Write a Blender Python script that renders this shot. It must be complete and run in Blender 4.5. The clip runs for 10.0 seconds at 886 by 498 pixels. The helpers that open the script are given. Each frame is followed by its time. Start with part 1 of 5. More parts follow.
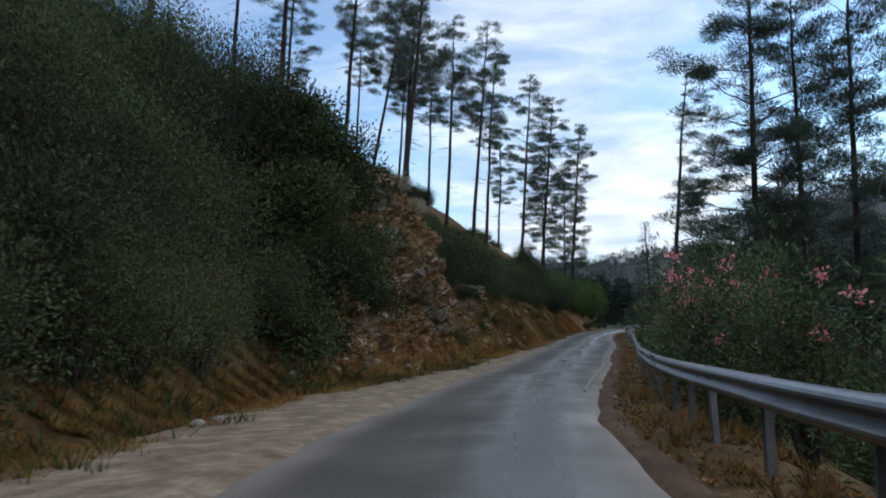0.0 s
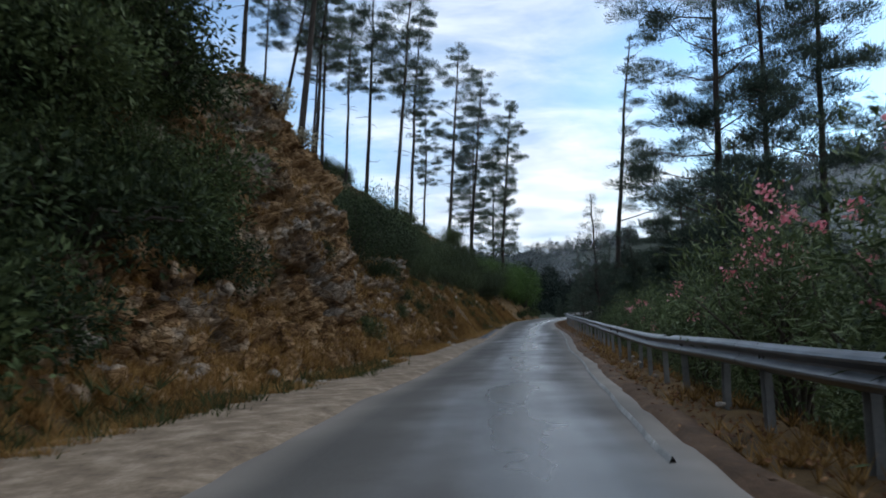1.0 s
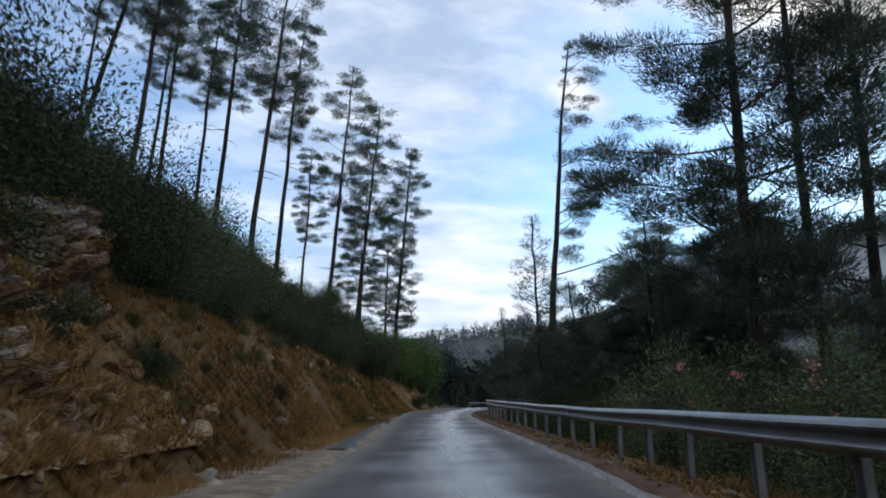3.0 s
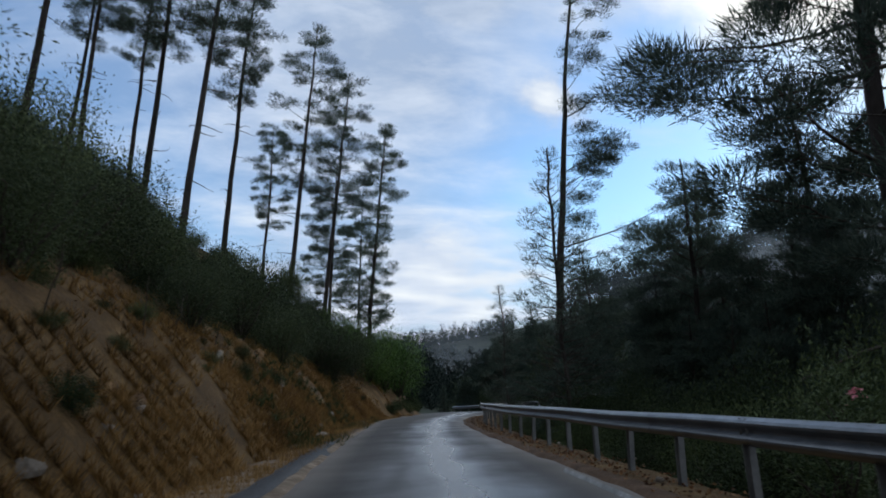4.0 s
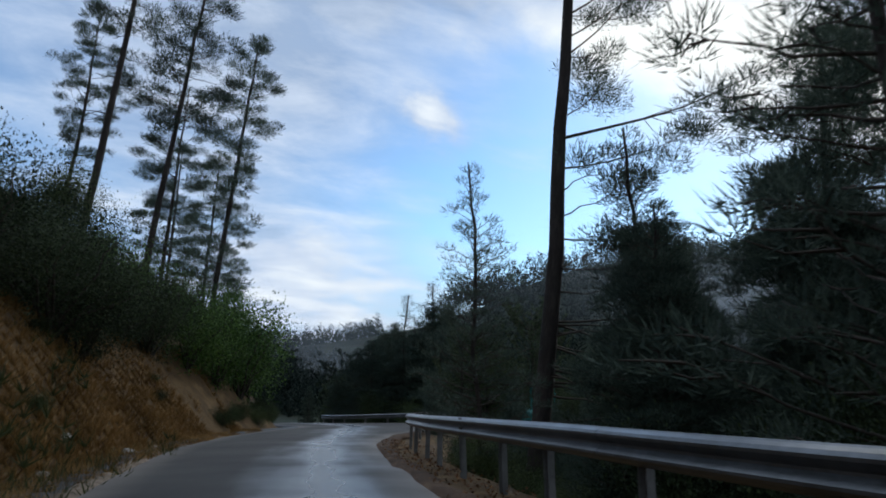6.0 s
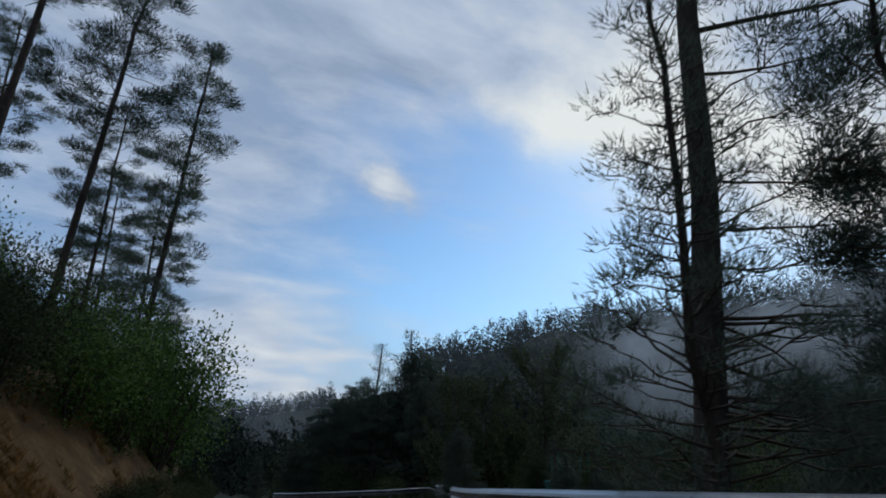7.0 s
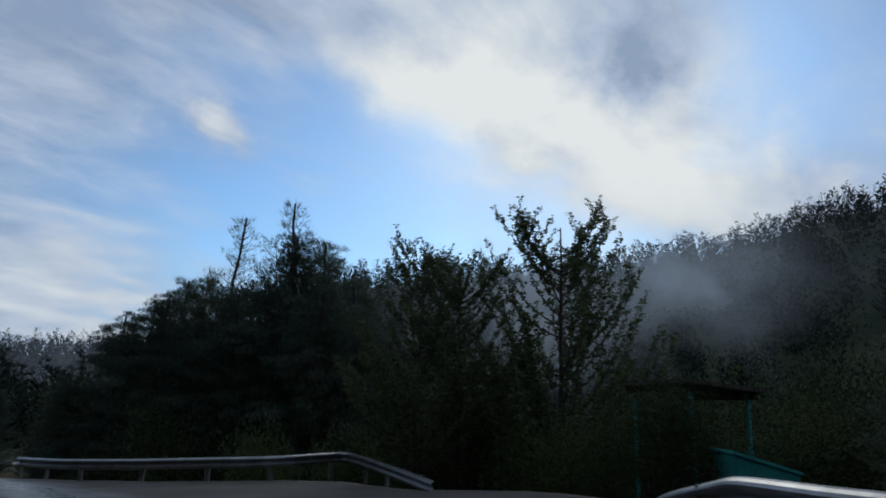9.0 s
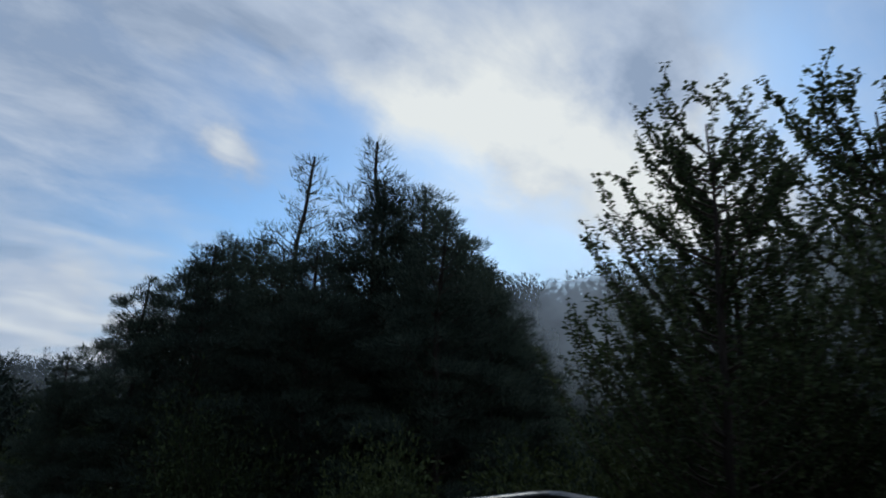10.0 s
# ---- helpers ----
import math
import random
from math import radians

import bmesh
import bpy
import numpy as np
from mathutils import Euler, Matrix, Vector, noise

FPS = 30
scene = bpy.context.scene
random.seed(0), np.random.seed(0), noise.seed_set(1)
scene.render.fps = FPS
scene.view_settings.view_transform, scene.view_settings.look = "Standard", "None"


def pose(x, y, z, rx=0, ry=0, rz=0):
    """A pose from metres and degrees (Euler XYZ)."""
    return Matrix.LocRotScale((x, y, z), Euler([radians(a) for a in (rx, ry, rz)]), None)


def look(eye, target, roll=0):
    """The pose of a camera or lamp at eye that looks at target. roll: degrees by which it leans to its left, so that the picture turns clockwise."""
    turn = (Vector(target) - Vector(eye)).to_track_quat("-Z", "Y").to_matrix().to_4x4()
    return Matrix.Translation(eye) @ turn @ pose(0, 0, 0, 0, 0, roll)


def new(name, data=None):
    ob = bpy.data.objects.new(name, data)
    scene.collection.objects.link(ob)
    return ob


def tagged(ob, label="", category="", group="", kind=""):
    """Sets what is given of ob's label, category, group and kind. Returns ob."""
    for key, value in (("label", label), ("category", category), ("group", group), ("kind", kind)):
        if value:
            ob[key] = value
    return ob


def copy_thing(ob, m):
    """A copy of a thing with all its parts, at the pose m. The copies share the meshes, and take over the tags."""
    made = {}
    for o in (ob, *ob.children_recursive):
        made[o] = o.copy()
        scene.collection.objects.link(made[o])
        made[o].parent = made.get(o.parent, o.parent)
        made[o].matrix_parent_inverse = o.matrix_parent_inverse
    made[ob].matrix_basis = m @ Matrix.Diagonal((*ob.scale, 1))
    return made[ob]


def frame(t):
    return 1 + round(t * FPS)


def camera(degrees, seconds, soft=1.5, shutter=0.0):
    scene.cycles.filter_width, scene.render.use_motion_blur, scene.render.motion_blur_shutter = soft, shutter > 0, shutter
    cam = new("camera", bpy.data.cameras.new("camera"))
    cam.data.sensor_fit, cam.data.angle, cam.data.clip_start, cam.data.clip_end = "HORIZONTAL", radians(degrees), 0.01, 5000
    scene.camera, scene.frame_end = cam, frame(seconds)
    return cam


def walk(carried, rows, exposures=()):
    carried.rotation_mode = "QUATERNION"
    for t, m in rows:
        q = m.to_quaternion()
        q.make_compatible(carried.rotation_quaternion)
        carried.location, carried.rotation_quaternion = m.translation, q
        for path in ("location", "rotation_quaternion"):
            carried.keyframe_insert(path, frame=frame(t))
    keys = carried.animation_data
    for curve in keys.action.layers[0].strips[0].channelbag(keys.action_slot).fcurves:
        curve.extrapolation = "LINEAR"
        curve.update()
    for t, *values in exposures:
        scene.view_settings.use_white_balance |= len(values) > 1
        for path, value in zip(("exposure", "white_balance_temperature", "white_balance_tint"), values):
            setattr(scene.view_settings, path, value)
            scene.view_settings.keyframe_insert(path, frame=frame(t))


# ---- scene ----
cam = camera(67.90, 10.0, soft=1.8, shutter=0.12)
ROWS = [  # seconds, x, y, z, yaw, pitch, roll
    (0.0, 0.000, 0.000, 1.100, 0.01, 3.83, 2.43),
    (0.5, 0.169, 3.534, 0.798, -3.11, 4.29, 3.06),
    (1.0, 0.560, 7.145, 0.486, -6.48, 2.90, 2.81),
    (1.5, 1.138, 10.921, 0.234, -10.51, 1.11, 0.97),
    (2.0, 1.918, 14.677, -0.038, -12.13, 7.54, 2.11),
    (2.5, 2.758, 18.337, -0.365, -13.73, 9.94, 2.10),
    (2.7, 3.125, 19.816, -0.459, -14.86, 10.08, 1.75),
    (3.8, 5.168, 28.045, -0.803, -16.75, 10.56, 1.65),
    (4.0, 5.598, 29.555, -0.885, -17.65, 10.47, 2.28),
    (4.5, 6.657, 33.356, -1.094, -20.31, 9.46, 2.13),
    (5.0, 7.661, 37.078, -1.260, -23.20, 9.45, 0.89),
    (5.5, 8.620, 40.657, -1.386, -24.68, 10.28, 0.40),
    (6.0, 9.664, 44.261, -1.559, -29.52, 10.96, -0.17),
    (6.2, 10.096, 45.720, -1.637, -29.94, 10.78, -1.12),
    (7.3, 12.670, 53.790, -2.069, -36.58, 18.08, 1.51),
    (7.5, 13.202, 55.217, -2.115, -39.58, 16.29, 1.81),
    (8.0, 14.593, 58.750, -2.209, -43.93, 14.46, 0.43),
    (8.5, 16.175, 62.358, -2.331, -46.17, 14.30, 0.01),
    (9.0, 17.925, 65.946, -2.491, -49.34, 13.63, -1.58),
    (9.5, 19.566, 69.612, -2.688, -51.18, 13.14, -1.73),
    (10.0, 21.081, 73.450, -2.891, -48.50, 15.64, -1.73),
]
UNIT = 1.32  # metres in one unit of the plan
walk(cam, [(t, pose(x * UNIT, y * UNIT, z * UNIT, 90 + pitch, roll, yaw)) for t, x, y, z, yaw, pitch, roll in ROWS], exposures=[(0.0, 0.85, 6850, 7), (1.0, 0.85, 6800, 7), (2.0, 0.9, 7550, 9), (2.5, 0.9, 7200, 9), (4.0, 0.47, 6750, 8), (5.5, 0.4, 6600, 7), (6.2, 0.46, 6550, 7), (7.3, -0.1, 6500, 7), (10.0, 0.0, 6500, 7)])

# ---- world and light ----
def link(nt, a, b):
    nt.links.new(a, b)


def node(nt, kind, **values):
    n = nt.nodes.new(kind)
    for key, value in values.items():
        if key in n.inputs:
            n.inputs[key].default_value = value
    return n


def maths(nt, op, a, b=0.0, clamp=False):
    n = nt.nodes.new("ShaderNodeMath")
    n.operation, n.use_clamp = op, clamp
    for i, v in enumerate((a, b)):
        if isinstance(v, (int, float)):
            n.inputs[i].default_value = v
        else:
            link(nt, v, n.inputs[i])
    return n.outputs[0]


def ramp(nt, fac, stops):
    n = nt.nodes.new("ShaderNodeValToRGB")
    el = n.color_ramp.elements
    while len(el) < len(stops):
        el.new(0.5)
    for e, (p, c) in zip(el, stops):
        e.position, e.color = p, (*c, 1) if len(c) == 3 else c
    link(nt, fac, n.inputs[0])
    return n.outputs[0]


SUN_AZ, SUN_EL = 62.0, 30.0     # degrees clockwise from +y, above the horizon


def way(az, el):
    a, e = radians(az), radians(el)
    return Vector((math.sin(a) * math.cos(e), math.cos(a) * math.cos(e), math.sin(e)))


def build_world():
    w = bpy.data.worlds.new("sky")
    scene.world = w
    w.use_nodes = True
    nt = w.node_tree
    nt.nodes.clear()
    out = nt.nodes.new("ShaderNodeOutputWorld")
    sky = nt.nodes.new("ShaderNodeTexSky")
    sky.sky_type, sky.sun_disc = "NISHITA", False
    sky.sun_elevation, sky.sun_rotation = radians(SUN_EL), radians(SUN_AZ)
    sky.air_density, sky.dust_density, sky.ozone_density = 1.0, 0.4, 2.0
    blue = node(nt, "ShaderNodeBackground", Strength=0.11)
    deep = nt.nodes.new("ShaderNodeMix")
    deep.data_type, deep.blend_type = "RGBA", "MULTIPLY"
    deep.inputs[0].default_value = 1.0
    deep.inputs[7].default_value = (0.70, 0.93, 1.12, 1)
    link(nt, sky.outputs[0], deep.inputs[6])
    link(nt, deep.outputs[2], blue.inputs[0])
    co = nt.nodes.new("ShaderNodeTexCoord").outputs["Generated"]
    sep = nt.nodes.new("ShaderNodeSeparateXYZ")
    link(nt, co, sep.inputs[0])
    up = maths(nt, "ADD", maths(nt, "MAXIMUM", sep.outputs[2], 0.0), 0.22)
    flat = nt.nodes.new("ShaderNodeCombineXYZ")
    link(nt, maths(nt, "DIVIDE", sep.outputs[0], up), flat.inputs[0])
    link(nt, maths(nt, "DIVIDE", sep.outputs[1], up), flat.inputs[1])
    turn = nt.nodes.new("ShaderNodeMapping")
    turn.inputs["Rotation"].default_value = (0, 0, radians(28))
    turn.inputs["Scale"].default_value = (1.0, 1.7, 1.0)
    link(nt, flat.outputs[0], turn.inputs[0])
    big = node(nt, "ShaderNodeTexNoise", Scale=1.1, Detail=6.0, Roughness=0.5, Distortion=0.5)
    link(nt, turn.outputs[0], big.inputs["Vector"])
    fine = node(nt, "ShaderNodeTexNoise", Scale=2.6, Detail=8.0, Roughness=0.58, Distortion=0.25)
    link(nt, turn.outputs[0], fine.inputs["Vector"])
    # every direction is shifted a little by noise, which frays the edges of the clouds
    stir = node(nt, "ShaderNodeTexNoise", Scale=4.5, Detail=6.0, Roughness=0.55)
    link(nt, co, stir.inputs["Vector"])
    shift = nt.nodes.new("ShaderNodeVectorMath")
    shift.operation = "MULTIPLY_ADD"
    link(nt, stir.outputs["Color"], shift.inputs[0])
    shift.inputs[1].default_value = (0.22, 0.22, 0.22)
    shift.inputs[2].default_value = (-0.11, -0.11, -0.11)
    where = nt.nodes.new("ShaderNodeVectorMath")
    where.operation = "ADD"
    link(nt, co, where.inputs[0])
    link(nt, shift.outputs[0], where.inputs[1])
    unit_way = nt.nodes.new("ShaderNodeVectorMath")
    unit_way.operation = "NORMALIZE"
    link(nt, where.outputs[0], unit_way.inputs[0])

    def facing(v):
        d = nt.nodes.new("ShaderNodeVectorMath")
        d.operation = "DOT_PRODUCT"
        link(nt, unit_way.outputs[0], d.inputs[0])
        d.inputs[1].default_value = v
        return d.outputs["Value"]

    def glow(az, el, power):
        """How near a direction lies to one part of the sky."""
        return maths(nt, "POWER", maths(nt, "MAXIMUM", facing(way(az, el)), 0.0), power)

    def total(start, spots):
        for az, el, power, add in spots:
            start = maths(nt, "ADD", start, maths(nt, "MULTIPLY", glow(az, el, power), add))
        return start

    # a broad bank of cloud above a slanting edge, thinner to the north
    rim = way(30, 28.5).cross(way(69, 14.0)).normalized()
    rim = rim if rim.z > 0 else -rim
    upper = maths(nt, "MULTIPLY", maths(nt, "ADD", facing(rim), 0.02), 9.0, True)
    upper = maths(nt, "MULTIPLY", upper, maths(nt, "ADD", 0.35, maths(nt, "MULTIPLY", big.outputs[0], 1.2)))
    wisp = maths(nt, "MULTIPLY", maths(nt, "SUBTRACT", fine.outputs[0], 0.40), 1.1, True)
    cover = maths(nt, "ADD", upper, wisp)
    cover = total(cover, ((6, 27, 22, 0.75), (20, 27, 60, 0.35), (18, 8, 160, 0.8), (27, 6, 160, 0.55), (8, 7, 120, 0.6), (26.8, 22.3, 1800, 0.8), (28.6, 21.6, 1800, 0.8), (30.4, 20.9, 2200, 0.5), (50, 26, 60, 0.5), (66, 22, 60, 0.5), (82, 29, 70, -0.9), (28, 15, 60, -0.25), (45, 15, 60, -0.25)))
    # low cloud and haze lie all along the horizon
    low = maths(nt, "MULTIPLY", maths(nt, "SUBTRACT", 0.12, maths(nt, "ABSOLUTE", sep.outputs[2])), 4.0)
    cover = maths(nt, "ADD", cover, maths(nt, "MAXIMUM", low, 0.0), True)
    bright = total(maths(nt, "MULTIPLY", maths(nt, "SUBTRACT", fine.outputs[0], 0.33), 1.5), ((40, 27.5, 220, 0.35), (48, 27, 200, 0.5), (54, 29, 130, 0.55), (61, 23.5, 220, 0.5), (69, 20, 160, 0.6), (73, 24, 160, 0.35), (46, 24, 260, 0.3), (26.8, 22.3, 1800, 0.28), (28.6, 21.6, 1800, 0.25), (18, 7, 120, 0.3), (65.4, 28.8, 420, -0.75), (14, 24, 60, -0.1)))
    tone = ramp(nt, bright, [(0.05, (0.28, 0.36, 0.51)), (0.35, (0.43, 0.51, 0.66)), (0.95, (0.78, 0.81, 0.83))])
    cloud = node(nt, "ShaderNodeBackground", Strength=1.0)
    link(nt, tone, cloud.inputs[0])
    mix = nt.nodes.new("ShaderNodeMixShader")
    link(nt, cover, mix.inputs[0])
    link(nt, blue.outputs[0], mix.inputs[1])
    link(nt, cloud.outputs[0], mix.inputs[2])
    link(nt, mix.outputs[0], out.inputs[0])
    lamp = new("sun", bpy.data.lights.new("sun", "SUN"))
    lamp.data.energy, lamp.data.angle, lamp.data.color = 0.5, radians(30), (1.0, 0.96, 0.9)
    lamp.matrix_world = look(way(SUN_AZ, SUN_EL) * 200, (0, 0, 0))


build_world()


# ---- materials ----
def material(name, colours, scale=3.0, rough=(0.75, 0.9), bump=0.2, bump_scale=40.0, metal=0.0, island=0.0, through_light=0.0, spec=0.3, per_object=0.0, stretch=(1, 1, 1)):
    """colours: dark to light, mixed by two scales of noise; island: how far single pieces of a mesh differ; per_object: how far objects differ."""
    m = bpy.data.materials.new(name)
    m.use_nodes = True
    nt = m.node_tree
    bsdf = nt.nodes["Principled BSDF"]
    co = nt.nodes.new("ShaderNodeTexCoord").outputs["Object"]
    if per_object == 0.0 and island == 0.0:
        geo = nt.nodes.new("ShaderNodeNewGeometry").outputs["Position"]
        co = geo
    mp = nt.nodes.new("ShaderNodeMapping")
    mp.inputs["Scale"].default_value = stretch
    link(nt, co, mp.inputs[0])
    a = node(nt, "ShaderNodeTexNoise", Scale=scale, Detail=6.0, Roughness=0.6)
    b = node(nt, "ShaderNodeTexNoise", Scale=scale * 9, Detail=5.0, Roughness=0.65)
    for n in (a, b):
        link(nt, mp.outputs[0], n.inputs["Vector"])
    fac = maths(nt, "ADD", maths(nt, "MULTIPLY", a.outputs[0], 0.65), maths(nt, "MULTIPLY", b.outputs[0], 0.35))
    fac = maths(nt, "ADD", maths(nt, "MULTIPLY", maths(nt, "SUBTRACT", fac, 0.5), 2.4), 0.5)
    if island:
        g = nt.nodes.new("ShaderNodeNewGeometry").outputs["Random Per Island"]
        fac = maths(nt, "ADD", fac, maths(nt, "MULTIPLY", maths(nt, "SUBTRACT", g, 0.5), island))
    if per_object:
        g = nt.nodes.new("ShaderNodeObjectInfo").outputs["Random"]
        fac = maths(nt, "ADD", fac, maths(nt, "MULTIPLY", maths(nt, "SUBTRACT", g, 0.5), per_object))
    fac = maths(nt, "ADD", fac, 0.0, True)
    col = ramp(nt, fac, [(i / (len(colours) - 1), c) for i, c in enumerate(colours)])
    link(nt, col, bsdf.inputs["Base Color"])
    r = nt.nodes.new("ShaderNodeMapRange")
    r.inputs["To Min"].default_value, r.inputs["To Max"].default_value = rough
    link(nt, b.outputs[0], r.inputs[0])
    link(nt, r.outputs[0], bsdf.inputs["Roughness"])
    bsdf.inputs["Metallic"].default_value = metal
    bsdf.inputs["Specular IOR Level"].default_value = spec
    if bump:
        n = node(nt, "ShaderNodeTexNoise", Scale=bump_scale, Detail=6.0, Roughness=0.65)
        link(nt, mp.outputs[0], n.inputs["Vector"])
        bm = node(nt, "ShaderNodeBump", Strength=bump, Distance=0.05)
        link(nt, n.outputs[0], bm.inputs["Height"])
        link(nt, bm.outputs[0], bsdf.inputs["Normal"])
    if through_light:
        tr = nt.nodes.new("ShaderNodeBsdfTranslucent")
        link(nt, col, tr.inputs[0])
        mix = nt.nodes.new("ShaderNodeMixShader")
        mix.inputs[0].default_value = through_light
        link(nt, bsdf.outputs[0], mix.inputs[1])
        link(nt, tr.outputs[0], mix.inputs[2])
        link(nt, mix.outputs[0], nt.nodes["Material Output"].inputs[0])
    return m


def road_material():
    """Worn grey asphalt, wet: glossier and tinted with a painted sky sheen in the wheel tracks, dusty along its edges.
    """
    m = bpy.data.materials.new("wet_asphalt")
    m.use_nodes = True
    nt = m.node_tree
    bsdf = nt.nodes["Principled BSDF"]
    uv = nt.nodes.new("ShaderNodeUVMap").outputs[0]
    pos = nt.nodes.new("ShaderNodeNewGeometry").outputs["Position"]
    sep = nt.nodes.new("ShaderNodeSeparateXYZ")
    link(nt, uv, sep.inputs[0])
    streak = nt.nodes.new("ShaderNodeMapping")
    streak.inputs["Scale"].default_value = (1.6, 0.16, 1)
    link(nt, uv, streak.inputs[0])
    long = node(nt, "ShaderNodeTexNoise", Scale=1.1, Detail=2.0, Roughness=0.4)
    link(nt, streak.outputs[0], long.inputs["Vector"])
    patch = node(nt, "ShaderNodeTexNoise", Scale=0.55, Detail=3.0, Roughness=0.5)
    grain = node(nt, "ShaderNodeTexNoise", Scale=45.0, Detail=4.0, Roughness=0.7)
    for n in (patch, grain):
        link(nt, pos, n.inputs["Vector"])
    # water lies in a band right of the lane's middle, with a broken rim; the rest is dull and brownish
    side = maths(nt, "ABSOLUTE", maths(nt, "SUBTRACT", sep.outputs[0], 0.35))
    wet = maths(nt, "MULTIPLY", maths(nt, "SUBTRACT", 0.8, side), 1.7)
    wet = maths(nt, "ADD", wet, maths(nt, "ADD", maths(nt, "MULTIPLY", maths(nt, "SUBTRACT", long.outputs[0], 0.5), 1.9), maths(nt, "MULTIPLY", maths(nt, "SUBTRACT", patch.outputs[0], 0.5), 1.6)))
    soft_wet = nt.nodes.new("ShaderNodeMapRange")
    soft_wet.interpolation_type = "SMOOTHSTEP"
    soft_wet.inputs["From Min"].default_value, soft_wet.inputs["From Max"].default_value = -0.6, 1.5
    link(nt, wet, soft_wet.inputs[0])
    wet = soft_wet.outputs[0]
    dry = ramp(nt, maths(nt, "ADD", maths(nt, "MULTIPLY", grain.outputs[0], 0.5), maths(nt, "MULTIPLY", patch.outputs[0], 0.5)), [(0.3, (0.040, 0.037, 0.034)), (0.7, (0.100, 0.093, 0.084))])
    # the wet band's base colour is lifted towards blue, a painted reflection of the sky
    dark = nt.nodes.new("ShaderNodeMix")
    dark.data_type, dark.blend_type = "RGBA", "MULTIPLY"
    dark.inputs[0].default_value = 1.0
    link(nt, dry, dark.inputs[6])
    link(nt, ramp(nt, wet, [(0.0, (1, 1, 1)), (1.0, (1.0, 1.05, 1.12))]), dark.inputs[7])
    # pale dust where the asphalt frays out
    edge = nt.nodes.new("ShaderNodeAttribute")
    edge.attribute_name = "fray"
    dust = nt.nodes.new("ShaderNodeMix")
    dust.data_type = "RGBA"
    link(nt, maths(nt, "MULTIPLY", edge.outputs["Fac"], maths(nt, "ADD", patch.outputs[0], 0.35), True), dust.inputs[0])
    link(nt, dark.outputs[2], dust.inputs[6])
    dust.inputs[7].default_value = (0.24, 0.21, 0.18, 1)
    link(nt, dust.outputs[2], bsdf.inputs["Base Color"])
    rough = nt.nodes.new("ShaderNodeMapRange")
    rough.inputs["To Min"].default_value, rough.inputs["To Max"].default_value = 0.78, 0.24
    link(nt, wet, rough.inputs[0])
    link(nt, rough.outputs[0], bsdf.inputs["Roughness"])
    link(nt, maths(nt, "ADD", 0.25, maths(nt, "MULTIPLY", wet, 0.75)), bsdf.inputs["Specular IOR Level"])
    bm = node(nt, "ShaderNodeBump", Strength=0.2, Distance=0.02)
    link(nt, grain.outputs[0], bm.inputs["Height"])
    link(nt, bm.outputs[0], bsdf.inputs["Normal"])
    return m


